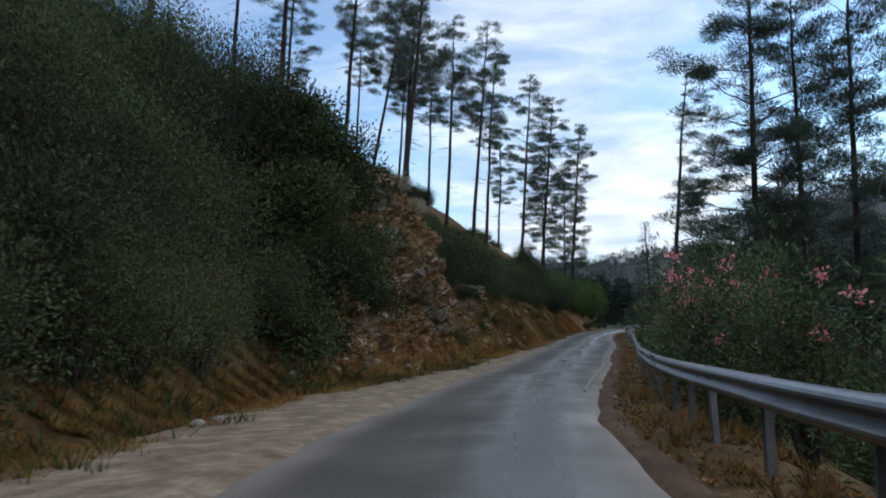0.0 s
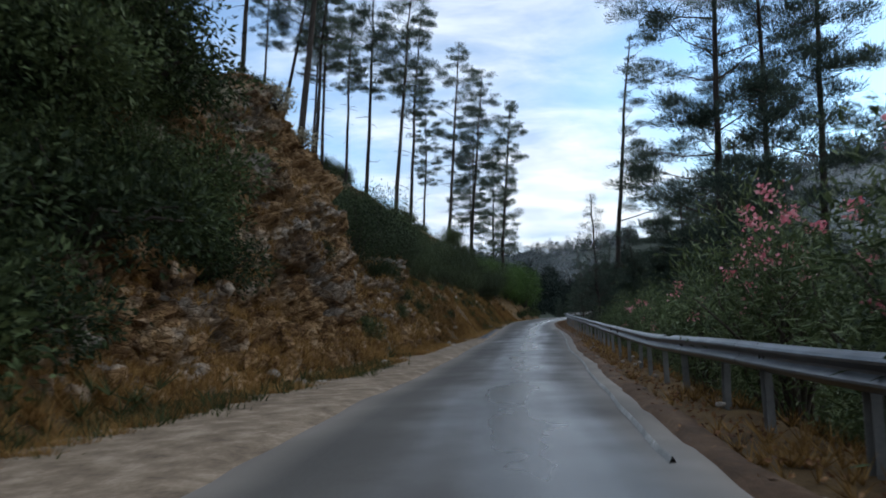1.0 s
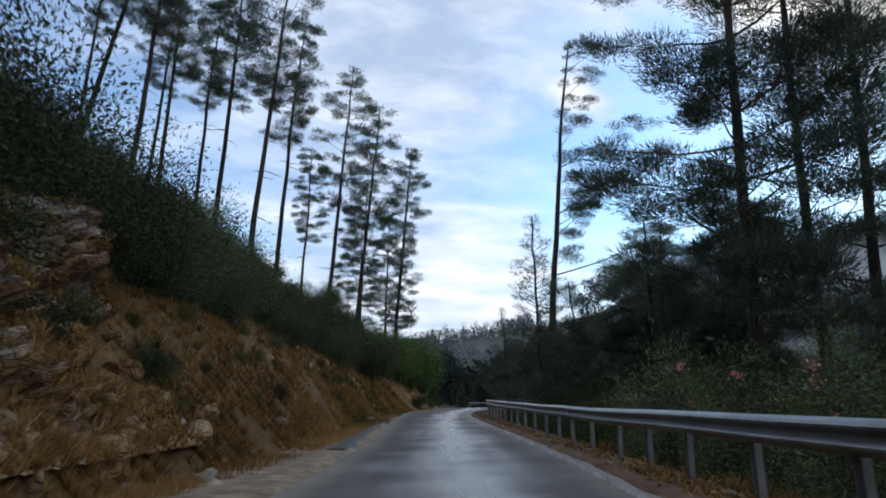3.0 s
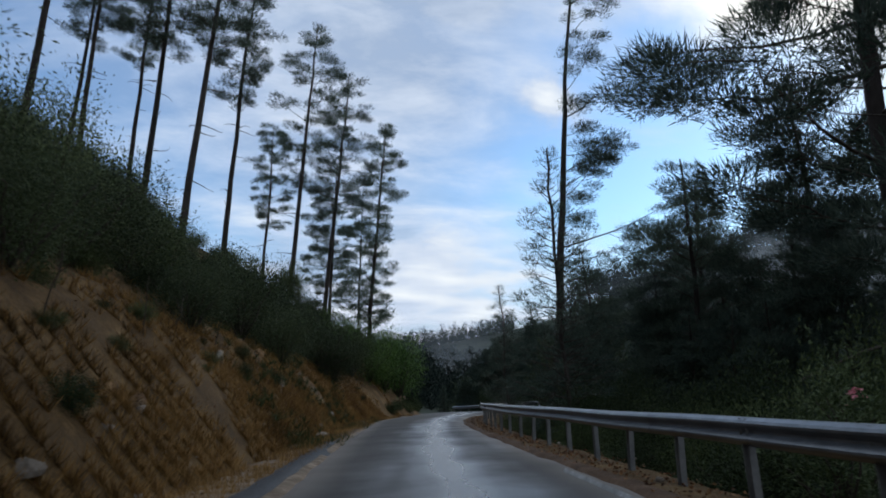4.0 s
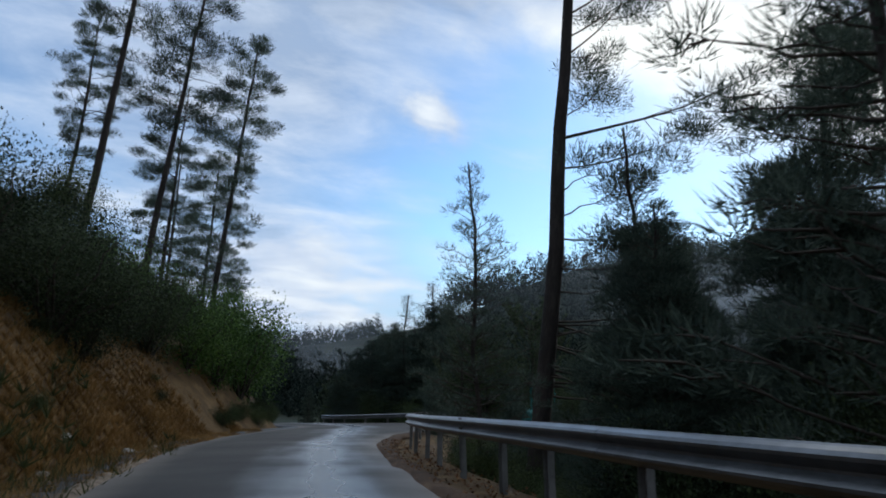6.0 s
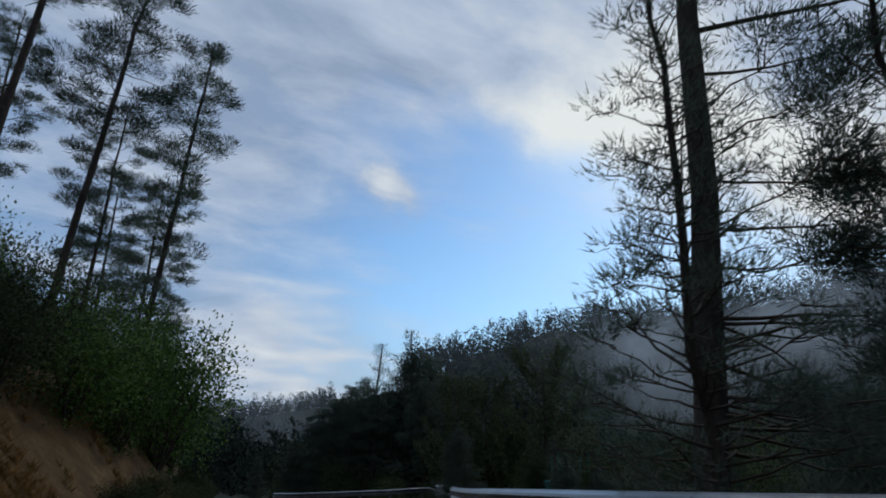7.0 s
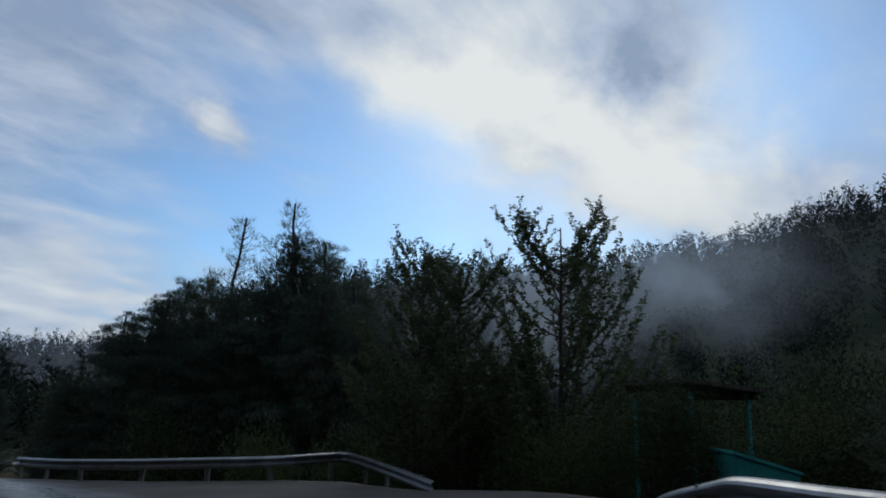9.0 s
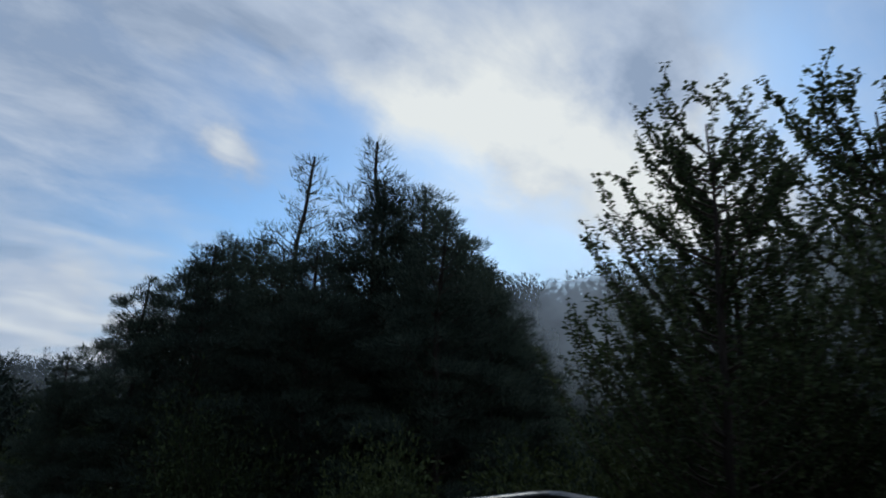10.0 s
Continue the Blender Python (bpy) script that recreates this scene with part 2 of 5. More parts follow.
def rock_material():
    """Broken limestone: grey-white and tan blocks with rusty soil between them."""
    m = bpy.data.materials.new("broken_limestone")
    m.use_nodes = True
    nt = m.node_tree
    bsdf = nt.nodes["Principled BSDF"]
    pos = nt.nodes.new("ShaderNodeNewGeometry").outputs["Position"]
    mp = nt.nodes.new("ShaderNodeMapping")
    mp.inputs["Rotation"].default_value = (radians(25), radians(-20), 0)
    mp.inputs["Scale"].default_value = (1, 1, 1.7)
    link(nt, pos, mp.inputs[0])
    warp = node(nt, "ShaderNodeTexNoise", Scale=2.5, Detail=4.0)
    link(nt, mp.outputs[0], warp.inputs["Vector"])
    bend = nt.nodes.new("ShaderNodeVectorMath")
    bend.operation = "MULTIPLY_ADD"
    link(nt, warp.outputs["Color"], bend.inputs[0])
    bend.inputs[1].default_value = (0.35, 0.35, 0.35)
    link(nt, mp.outputs[0], bend.inputs[2])
    cells = []
    for scale in (1.9, 5.5):
        v = node(nt, "ShaderNodeTexVoronoi", Scale=scale)
        link(nt, bend.outputs[0], v.inputs["Vector"])
        sep = nt.nodes.new("ShaderNodeSeparateColor")
        link(nt, v.outputs["Color"], sep.inputs[0])
        e = node(nt, "ShaderNodeTexVoronoi", Scale=scale)
        e.feature = "DISTANCE_TO_EDGE"
        link(nt, bend.outputs[0], e.inputs["Vector"])
        cells.append((sep.outputs[0], e.outputs["Distance"]))
    grain = node(nt, "ShaderNodeTexNoise", Scale=5.0, Detail=8.0, Roughness=0.68)
    broad = node(nt, "ShaderNodeTexNoise", Scale=0.42, Detail=5.0, Roughness=0.6)
    for n in (grain, broad):
        link(nt, pos, n.inputs["Vector"])
    tone = maths(nt, "ADD", maths(nt, "MULTIPLY", cells[0][0], 0.30), maths(nt, "MULTIPLY", cells[1][0], 0.28))
    tone = maths(nt, "ADD", tone, maths(nt, "MULTIPLY", maths(nt, "SUBTRACT", grain.outputs[0], 0.28), 1.0))
    warm = ramp(nt, tone, [(0.12, (0.030, 0.018, 0.010)), (0.35, (0.14, 0.076, 0.034)), (0.6, (0.30, 0.18, 0.085)), (0.9, (0.48, 0.34, 0.205))])
    grey = ramp(nt, tone, [(0.12, (0.030, 0.026, 0.022)), (0.38, (0.13, 0.11, 0.09)), (0.65, (0.29, 0.255, 0.215)), (0.95, (0.52, 0.48, 0.43))])
    mix = nt.nodes.new("ShaderNodeMix")
    mix.data_type = "RGBA"
    share = maths(nt, "ADD", maths(nt, "MULTIPLY", maths(nt, "SUBTRACT", broad.outputs[0], 0.5), 5.0), maths(nt, "SUBTRACT", maths(nt, "MULTIPLY", cells[0][0], 0.8), 0.35), True)
    link(nt, share, mix.inputs[0])
    link(nt, warm, mix.inputs[6])
    link(nt, grey, mix.inputs[7])
    link(nt, mix.outputs[2], bsdf.inputs["Base Color"])
    bsdf.inputs["Roughness"].default_value = 0.9
    bsdf.inputs["Specular IOR Level"].default_value = 0.15
    high = maths(nt, "ADD", maths(nt, "MINIMUM", maths(nt, "MULTIPLY", cells[1][1], 4.0), 0.5), maths(nt, "ADD", maths(nt, "MULTIPLY", cells[1][0], 0.8), grain.outputs[0]))
    bm = node(nt, "ShaderNodeBump", Strength=0.9, Distance=0.07)
    link(nt, high, bm.inputs["Height"])
    link(nt, bm.outputs[0], bsdf.inputs["Normal"])
    return m


M_ROAD = road_material()
M_GROUND = material("leaf_litter_ground", [(0.030, 0.019, 0.011), (0.105, 0.064, 0.028), (0.22, 0.14, 0.064)], 1.5, bump=1.0, bump_scale=12, spec=0.12)
M_GRAVEL = material("dusty_gravel", [(0.07, 0.050, 0.034), (0.20, 0.15, 0.105), (0.40, 0.32, 0.24)], 2.6, bump=0.35, bump_scale=40, spec=0.15)
M_ROCK = rock_material()
M_TAR = material("dark_new_asphalt", [(0.022, 0.022, 0.023), (0.038, 0.038, 0.039), (0.06, 0.058, 0.056)], 1.2, bump=0.4, bump_scale=60, rough=(0.45, 0.7))


def wooded(m):
    """Away from the road the earth gives way to the green floor of the woods."""
    nt = m.node_tree
    bsdf = nt.nodes["Principled BSDF"]
    old = bsdf.inputs["Base Color"].links[0].from_socket
    pos = nt.nodes.new("ShaderNodeNewGeometry").outputs["Position"]
    d = nt.nodes.new("ShaderNodeVectorMath")
    d.operation = "DISTANCE"
    link(nt, pos, d.inputs[0])
    d.inputs[1].default_value = (13, 59, 0)
    n = node(nt, "ShaderNodeTexNoise", Scale=0.08, Detail=6.0)
    link(nt, pos, n.inputs["Vector"])
    far = maths(nt, "MULTIPLY", maths(nt, "SUBTRACT", maths(nt, "ADD", d.outputs["Value"], maths(nt, "MULTIPLY", n.outputs[0], 40.0)), 82.0), 0.045, True)
    # the slope below the road is overgrown
    sep = nt.nodes.new("ShaderNodeSeparateXYZ")
    link(nt, pos, sep.inputs[0])
    below = maths(nt, "SUBTRACT", maths(nt, "ADD", sep.outputs[0], maths(nt, "MULTIPLY", n.outputs[0], 8.0)), maths(nt, "ADD", maths(nt, "MULTIPLY", sep.outputs[1], 0.25), 11.0))
    far = maths(nt, "MAXIMUM", far, maths(nt, "MULTIPLY", below, 0.25, True))
    green = ramp(nt, n.outputs[0], [(0.3, (0.014, 0.022, 0.015)), (0.7, (0.034, 0.044, 0.026))])
    mix = nt.nodes.new("ShaderNodeMix")
    mix.data_type = "RGBA"
    link(nt, far, mix.inputs[0])
    link(nt, old, mix.inputs[6])
    link(nt, green, mix.inputs[7])
    link(nt, mix.outputs[2], bsdf.inputs["Base Color"])


wooded(M_GROUND)
M_PALE = material("dry_pale_leaves", [(0.20, 0.18, 0.12), (0.34, 0.31, 0.22), (0.46, 0.43, 0.33)], 1.0, bump=0, island=0.8, through_light=0.2)
M_VERGE = material("damp_brown_earth", [(0.034, 0.021, 0.013), (0.095, 0.056, 0.033), (0.20, 0.13, 0.08)], 1.4, bump=0.6, bump_scale=26, spec=0.15)
M_STONE = material("pale_stone", [(0.16, 0.13, 0.10), (0.30, 0.25, 0.20), (0.46, 0.42, 0.37)], 2.5, bump=0.6, bump_scale=22, per_object=0.9)
M_GRASS = material("dry_orange_grass", [(0.05, 0.032, 0.016), (0.24, 0.132, 0.042), (0.46, 0.285, 0.115)], 0.4, bump=0, island=0.7, through_light=0.22, spec=0.1)
M_LITTER = material("fallen_brown_leaves", [(0.05, 0.022, 0.012), (0.16, 0.07, 0.03), (0.30, 0.16, 0.07)], 1.1, bump=0, island=0.9)
M_WEED = material("green_weed", [(0.03, 0.04, 0.012), (0.075, 0.085, 0.03)], 0.7, bump=0, island=0.7, through_light=0.3)
M_BARK = material("dark_pine_bark", [(0.018, 0.015, 0.013), (0.045, 0.037, 0.032), (0.10, 0.082, 0.07)], 3.0, bump=1.0, bump_scale=16, per_object=0.3, stretch=(1, 1, 0.25), spec=0.15)
M_TWIG = material("grey_brown_twig", [(0.03, 0.024, 0.018), (0.08, 0.062, 0.048)], 5.0, bump=0.3, per_object=0.3)
M_NEEDLE = material("pine_needles", [(0.028, 0.044, 0.036), (0.062, 0.088, 0.068), (0.115, 0.15, 0.11)], 0.5, bump=0, island=0.8, through_light=0.3, per_object=0.5, spec=0.2)
M_BUSH = material("soft_green_leaves", [(0.016, 0.025, 0.012), (0.043, 0.061, 0.028), (0.09, 0.118, 0.054)], 0.8, bump=0, island=0.8, through_light=0.25, per_object=0.8, rough=(0.55, 0.75), spec=0.2)
M_LEAF = material("maquis_leaves", [(0.017, 0.027, 0.012), (0.048, 0.068, 0.027), (0.10, 0.13, 0.052)], 0.8, bump=0, island=0.8, through_light=0.2, per_object=0.9, rough=(0.55, 0.75), spec=0.15)
M_THICKET = material("grey_green_leaves", [(0.020, 0.032, 0.015), (0.055, 0.076, 0.033), (0.125, 0.155, 0.068)], 0.6, bump=0, island=0.8, through_light=0.15, per_object=0.9, rough=(0.55, 0.75), spec=0.2)
M_OAK = material("fresh_green_leaves", [(0.022, 0.048, 0.012), (0.06, 0.12, 0.024), (0.13, 0.22, 0.05)], 0.8, bump=0, island=0.9, through_light=0.2, per_object=0.4, rough=(0.5, 0.7), spec=0.2)
M_OLEANDER = material("oleander_leaves", [(0.026, 0.044, 0.017), (0.070, 0.10, 0.038), (0.15, 0.19, 0.085)], 0.8, bump=0, island=0.9, through_light=0.18, per_object=0.4, rough=(0.5, 0.65), spec=0.25)
M_PETAL = material("pink_petals", [(0.62, 0.15, 0.20), (0.80, 0.28, 0.33), (0.88, 0.48, 0.50)], 3.0, bump=0, island=1.0, through_light=0.3)
M_POPLAR = material("poplar_leaves", [(0.025, 0.04, 0.018), (0.06, 0.085, 0.038), (0.11, 0.14, 0.065)], 0.8, bump=0, island=0.9, through_light=0.42, per_object=0.4)
M_STEEL = material("galvanised_steel", [(0.12, 0.125, 0.13), (0.20, 0.21, 0.22), (0.30, 0.31, 0.325)], 2.2, bump=0.06, bump_scale=30, metal=0.9, rough=(0.26, 0.42), spec=0.5)
M_POST = material("weathered_steel_post", [(0.10, 0.10, 0.098), (0.19, 0.19, 0.183), (0.28, 0.27, 0.26)], 3.0, bump=0.15, metal=0.3, rough=(0.5, 0.7))
M_PAINT = material("worn_white_paint", [(0.11, 0.11, 0.105), (0.22, 0.22, 0.21), (0.42, 0.42, 0.40)], 3.0, bump=0.2)
M_TEAL = material("teal_painted_steel", [(0.02, 0.16, 0.15), (0.035, 0.26, 0.25), (0.06, 0.33, 0.31)], 1.2, bump=0.1, rough=(0.4, 0.6))
M_WALL = material("grey_plaster", [(0.14, 0.13, 0.12), (0.24, 0.22, 0.20)], 1.0, bump=0.2)
M_FAR = material("far_woods", [(0.008, 0.014, 0.012), (0.018, 0.028, 0.022), (0.032, 0.044, 0.033)], 0.06, bump=0, island=0.8, spec=0.1)


# ---- mesh helpers ----
def mesh_np(name, verts, faces, mat, smooth=False):
    """A mesh from arrays: verts (n, 3), faces (m, 3 or 4)."""
    me = bpy.data.meshes.new(name)
    verts, faces = np.asarray(verts, np.float32), np.asarray(faces, np.int32)
    k = faces.shape[1]
    me.vertices.add(len(verts))
    me.vertices.foreach_set("co", verts.ravel())
    me.loops.add(faces.size)
    me.loops.foreach_set("vertex_index", faces.ravel())
    me.polygons.add(len(faces))
    me.polygons.foreach_set("loop_start", np.arange(len(faces), dtype=np.int32) * k)
    me.polygons.foreach_set("loop_total", np.full(len(faces), k, np.int32))
    me.polygons.foreach_set("use_smooth", np.full(len(faces), smooth, bool))
    me.materials.append(mat)
    me.update(calc_edges=True)
    return me


def part(name, me, parent, label="", kind=""):
    ob = new(name, me)
    ob.parent = parent
    return tagged(ob, label, kind=kind)


def from_bm(name, bm, mat, smooth=False):
    me = bpy.data.meshes.new(name)
    for f in bm.faces:
        f.smooth = smooth
    bm.to_mesh(me)
    bm.free()
    me.materials.append(mat)
    return me


class Tubes:
    """Collects tapered tubes into one array mesh."""

    def __init__(self):
        self.v, self.f, self.n = [], [], 0

    def add(self, pts, radii, sides=6):
        pts = np.asarray(pts, float)
        tang = np.gradient(pts, axis=0)
        tang /= np.linalg.norm(tang, axis=1)[:, None] + 1e-9
        ref = np.array([0.0, 0.0, 1.0]) if abs(tang[0][2]) < 0.9 else np.array([1.0, 0.0, 0.0])
        a = np.cross(tang, ref)
        a /= np.linalg.norm(a, axis=1)[:, None] + 1e-9
        b = np.cross(tang, a)
        ang = np.arange(sides) * 2 * np.pi / sides
        ring = a[:, None] * np.cos(ang)[None, :, None] + b[:, None] * np.sin(ang)[None, :, None]
        v = pts[:, None] + ring * np.asarray(radii, float)[:, None, None]
        m = len(pts)
        i = np.arange(m - 1)[:, None] * sides + np.arange(sides)[None]
        j = np.arange(m - 1)[:, None] * sides + (np.arange(sides)[None] + 1) % sides
        f = np.stack([i, j, j + sides, i + sides], -1).reshape(-1, 4) + self.n
        self.v.append(v.reshape(-1, 3))
        self.f.append(f)
        self.n += m * sides

    def mesh(self, name, mat):
        return mesh_np(name, np.vstack(self.v), np.vstack(self.f), mat, True)


def unit(rng, n):
    v = rng.normal(size=(n, 3))
    return v / np.linalg.norm(v, axis=1)[:, None]


def blades(rng, centre, axis, per, length, width, spread):
    """Thin triangles that fan out from each centre: needles and grass. Returns verts, faces."""
    n = len(centre)
    d = np.repeat(axis, per, 0) + unit(rng, n * per) * spread
    d /= np.linalg.norm(d, axis=1)[:, None] + 1e-9
    side = np.cross(d, unit(rng, n * per))
    side /= np.linalg.norm(side, axis=1)[:, None] + 1e-9
    c = np.repeat(centre, per, 0)
    ln = length * rng.uniform(0.6, 1.2, (n * per, 1))
    w = width * rng.uniform(0.7, 1.3, (n * per, 1))
    v = np.stack([c - side * w / 2, c + side * w / 2, c + d * ln], 1).reshape(-1, 3)
    return v, np.arange(len(v)).reshape(-1, 3)


def leaves(rng, centre, axis, length, width, droop=0.0):
    """One pointed four-cornered leaf at each centre, along its axis."""
    n = len(centre)
    d = axis + np.array([0, 0, -droop])
    d /= np.linalg.norm(d, axis=1)[:, None] + 1e-9
    side = np.cross(d, unit(rng, n))
    side /= np.linalg.norm(side, axis=1)[:, None] + 1e-9
    nor = np.cross(side, d)
    ln = length * rng.uniform(0.6, 1.25, (n, 1))
    w = width * rng.uniform(0.7, 1.25, (n, 1))
    v = np.stack([centre, centre + d * ln * 0.45 - side * w / 2 + nor * w * 0.15, centre + d * ln, centre + d * ln * 0.45 + side * w / 2 + nor * w * 0.15], 1).reshape(-1, 3)
    return v, np.arange(len(v)).reshape(-1, 4)


# ---- the line of the road ----
# x, y, z of the line that the car keeps to, with the road's left and right edges and the guard rail as distances from it
LINE = np.array([
    (-1.2, -40, 3.7), (-0.5, -20, 1.98), (0, 0, 0.26), (0.56, 7.1, -0.325), (1.14, 10.9, -0.59), (1.92, 14.7, -0.845), (2.76, 18.3, -1.12), (5.17, 28.0, -1.61),
    (6.66, 33.4, -1.88), (7.66, 37.1, -2.04), (9.66, 44.3, -2.31), (12.67, 53.8, -2.74), (14.6, 58.7, -2.98), (17.9, 65.9, -3.35), (21.0, 73.5, -3.79),
    (22.3, 79, -4.12), (23.0, 86, -4.5), (25.0, 95, -5.1), (29, 105, -5.8), (36, 118, -6.8), (46, 132, -8.0)])
EDGES = np.array([  # y, left edge, right edge, rail
    (-40, -1.8, 1.0, 1.7), (3, -1.85, 1.0, 1.75), (7, -1.8, 1.1, 2.08), (10, -1.65, 1.3, 2.2), (14, -1.6, 1.55, 2.35), (20, -1.5, 1.8, 2.55), (24, -1.4, 1.78, 2.65),
    (30, -1.35, 1.95, 2.75), (36, -1.4, 1.9, 2.7), (41, -1.5, 1.65, 2.55), (46, -1.7, 1.45, 2.3), (50, -1.85, 1.33, 2.15), (54, -2.2, 1.36, 2.05), (58, -2.6, 1.4, 2.0), (62, -2.7, 1.8, 2.4),
    (66, -2.5, 2.9, 3.5), (69, -2.0, 3.3, 3.6), (70.6, -1.9, 5.0, 3.6), (72, -1.9, 7.6, 3.6), (74.5, -2.0, 7.6, 3.6), (76, -2.1, 5.7, 3.6), (78, -2.6, 6.1, 3.6),
    (79.2, -2.5, 5.5, 3.6), (80, -2.5, 4.1, 3.6), (81, -2.5, 2.9, 3.2), (83, -2.4, 1.9, 2.5), (86, -2.4, 1.0, 1.6), (140, -2.4, 1.0, 1.6)])
FOOT = np.array([  # y, foot of the uphill bank
    (-40, -3.9), (10, -4.0), (14, -3.6), (18, -3.3), (23, -2.9), (28, -2.75), (34, -2.5), (43, -2.4), (50, -2.6), (57, -3.1), (62, -3.3), (66, -3.2), (70, -2.8), (80, -3.2), (140, -3.2)])


def spline(pts, step):
    out = []
    for i in range(len(pts) - 1):
        p0, p1, p2, p3 = pts[max(i - 1, 0)], pts[i], pts[i + 1], pts[min(i + 2, len(pts) - 1)]
        n = max(2, int(np.linalg.norm(p2 - p1) / step))
        u = np.linspace(0, 1, n, endpoint=False)[:, None]
        d01, d12, d23 = (np.linalg.norm(b - a) + 1e-9 for a, b in ((p0, p1), (p1, p2), (p2, p3)))
        m1 = (p2 - p0) / (d01 + d12) * d12
        m2 = (p3 - p1) / (d12 + d23) * d12
        out.append((2 * u**3 - 3 * u**2 + 1) * p1 + (u**3 - 2 * u**2 + u) * m1 + (-2 * u**3 + 3 * u**2) * p2 + (u**3 - u**2) * m2)
    return np.vstack(out + [pts[-1:]])


CURVE = spline(LINE, 0.4)
TAN = np.gradient(CURVE[:, :2], axis=0)
TAN /= np.linalg.norm(TAN, axis=1)[:, None]
RIGHT = np.stack([TAN[:, 1], -TAN[:, 0]], 1)
SLOPE = np.gradient(CURVE[:, 2]) / np.linalg.norm(np.gradient(CURVE[:, :2], axis=0), axis=1)
LEFT_EDGE, RIGHT_EDGE, RAIL = (np.interp(CURVE[:, 1], EDGES[:, 0], EDGES[:, k]) for k in (1, 2, 3))
BANK = np.interp(CURVE[:, 1], FOOT[:, 0], FOOT[:, 1])


def at(y, side, z=0.0):
    """The place abreast of the car's line at y, that far to its right, z above the road."""
    i = int(np.argmin(abs(CURVE[:, 1] - y)))
    x, yy = CURVE[i, :2] + RIGHT[i] * side
    return Vector((x, yy, CURVE[i, 2] + z))


def smooth(v, a, b):
    t = np.clip((v - a) / (b - a), 0, 1)
    return t * t * (3 - 2 * t)


def value_noise(x, y):
    """Smooth random heights from -1 to 1 on a lattice of size 1."""
    def corner(a, b):
        q = np.sin(a * 127.1 + b * 311.7) * 43758.5453
        return (q - np.floor(q)) * 2 - 1

    a, b = np.floor(x), np.floor(y)
    u, v = x - a, y - b
    u, v = u * u * (3 - 2 * u), v * v * (3 - 2 * v)
    low = corner(a, b) * (1 - u) + corner(a + 1, b) * u
    return low * (1 - v) + (corner(a, b + 1) * (1 - u) + corner(a + 1, b + 1) * u) * v


def lumps(x, y, size, seed=0.0):
    """Uneven bumps of about that size, from -1 to 1."""
    p, q = np.asarray(x) * 1.6 / size + seed * 7.3, np.asarray(y) * 1.6 / size + seed * 3.1
    return value_noise(p * 0.9 + q * 0.4, q * 0.9 - p * 0.4) * 0.75 + value_noise(p * 2.1 - q * 0.7, q * 2.1 + p * 0.7) * 0.35


CREST = np.array([(-180, 30), (-60, 30), (-5, 4), (8, 5), (16, 10), (22, 16), (30, 24), (40, 34), (48, 40), (56, 40), (62, 44), (70, 46), (80, 56), (95, 58), (120, 40), (150, 22), (180, 30)])


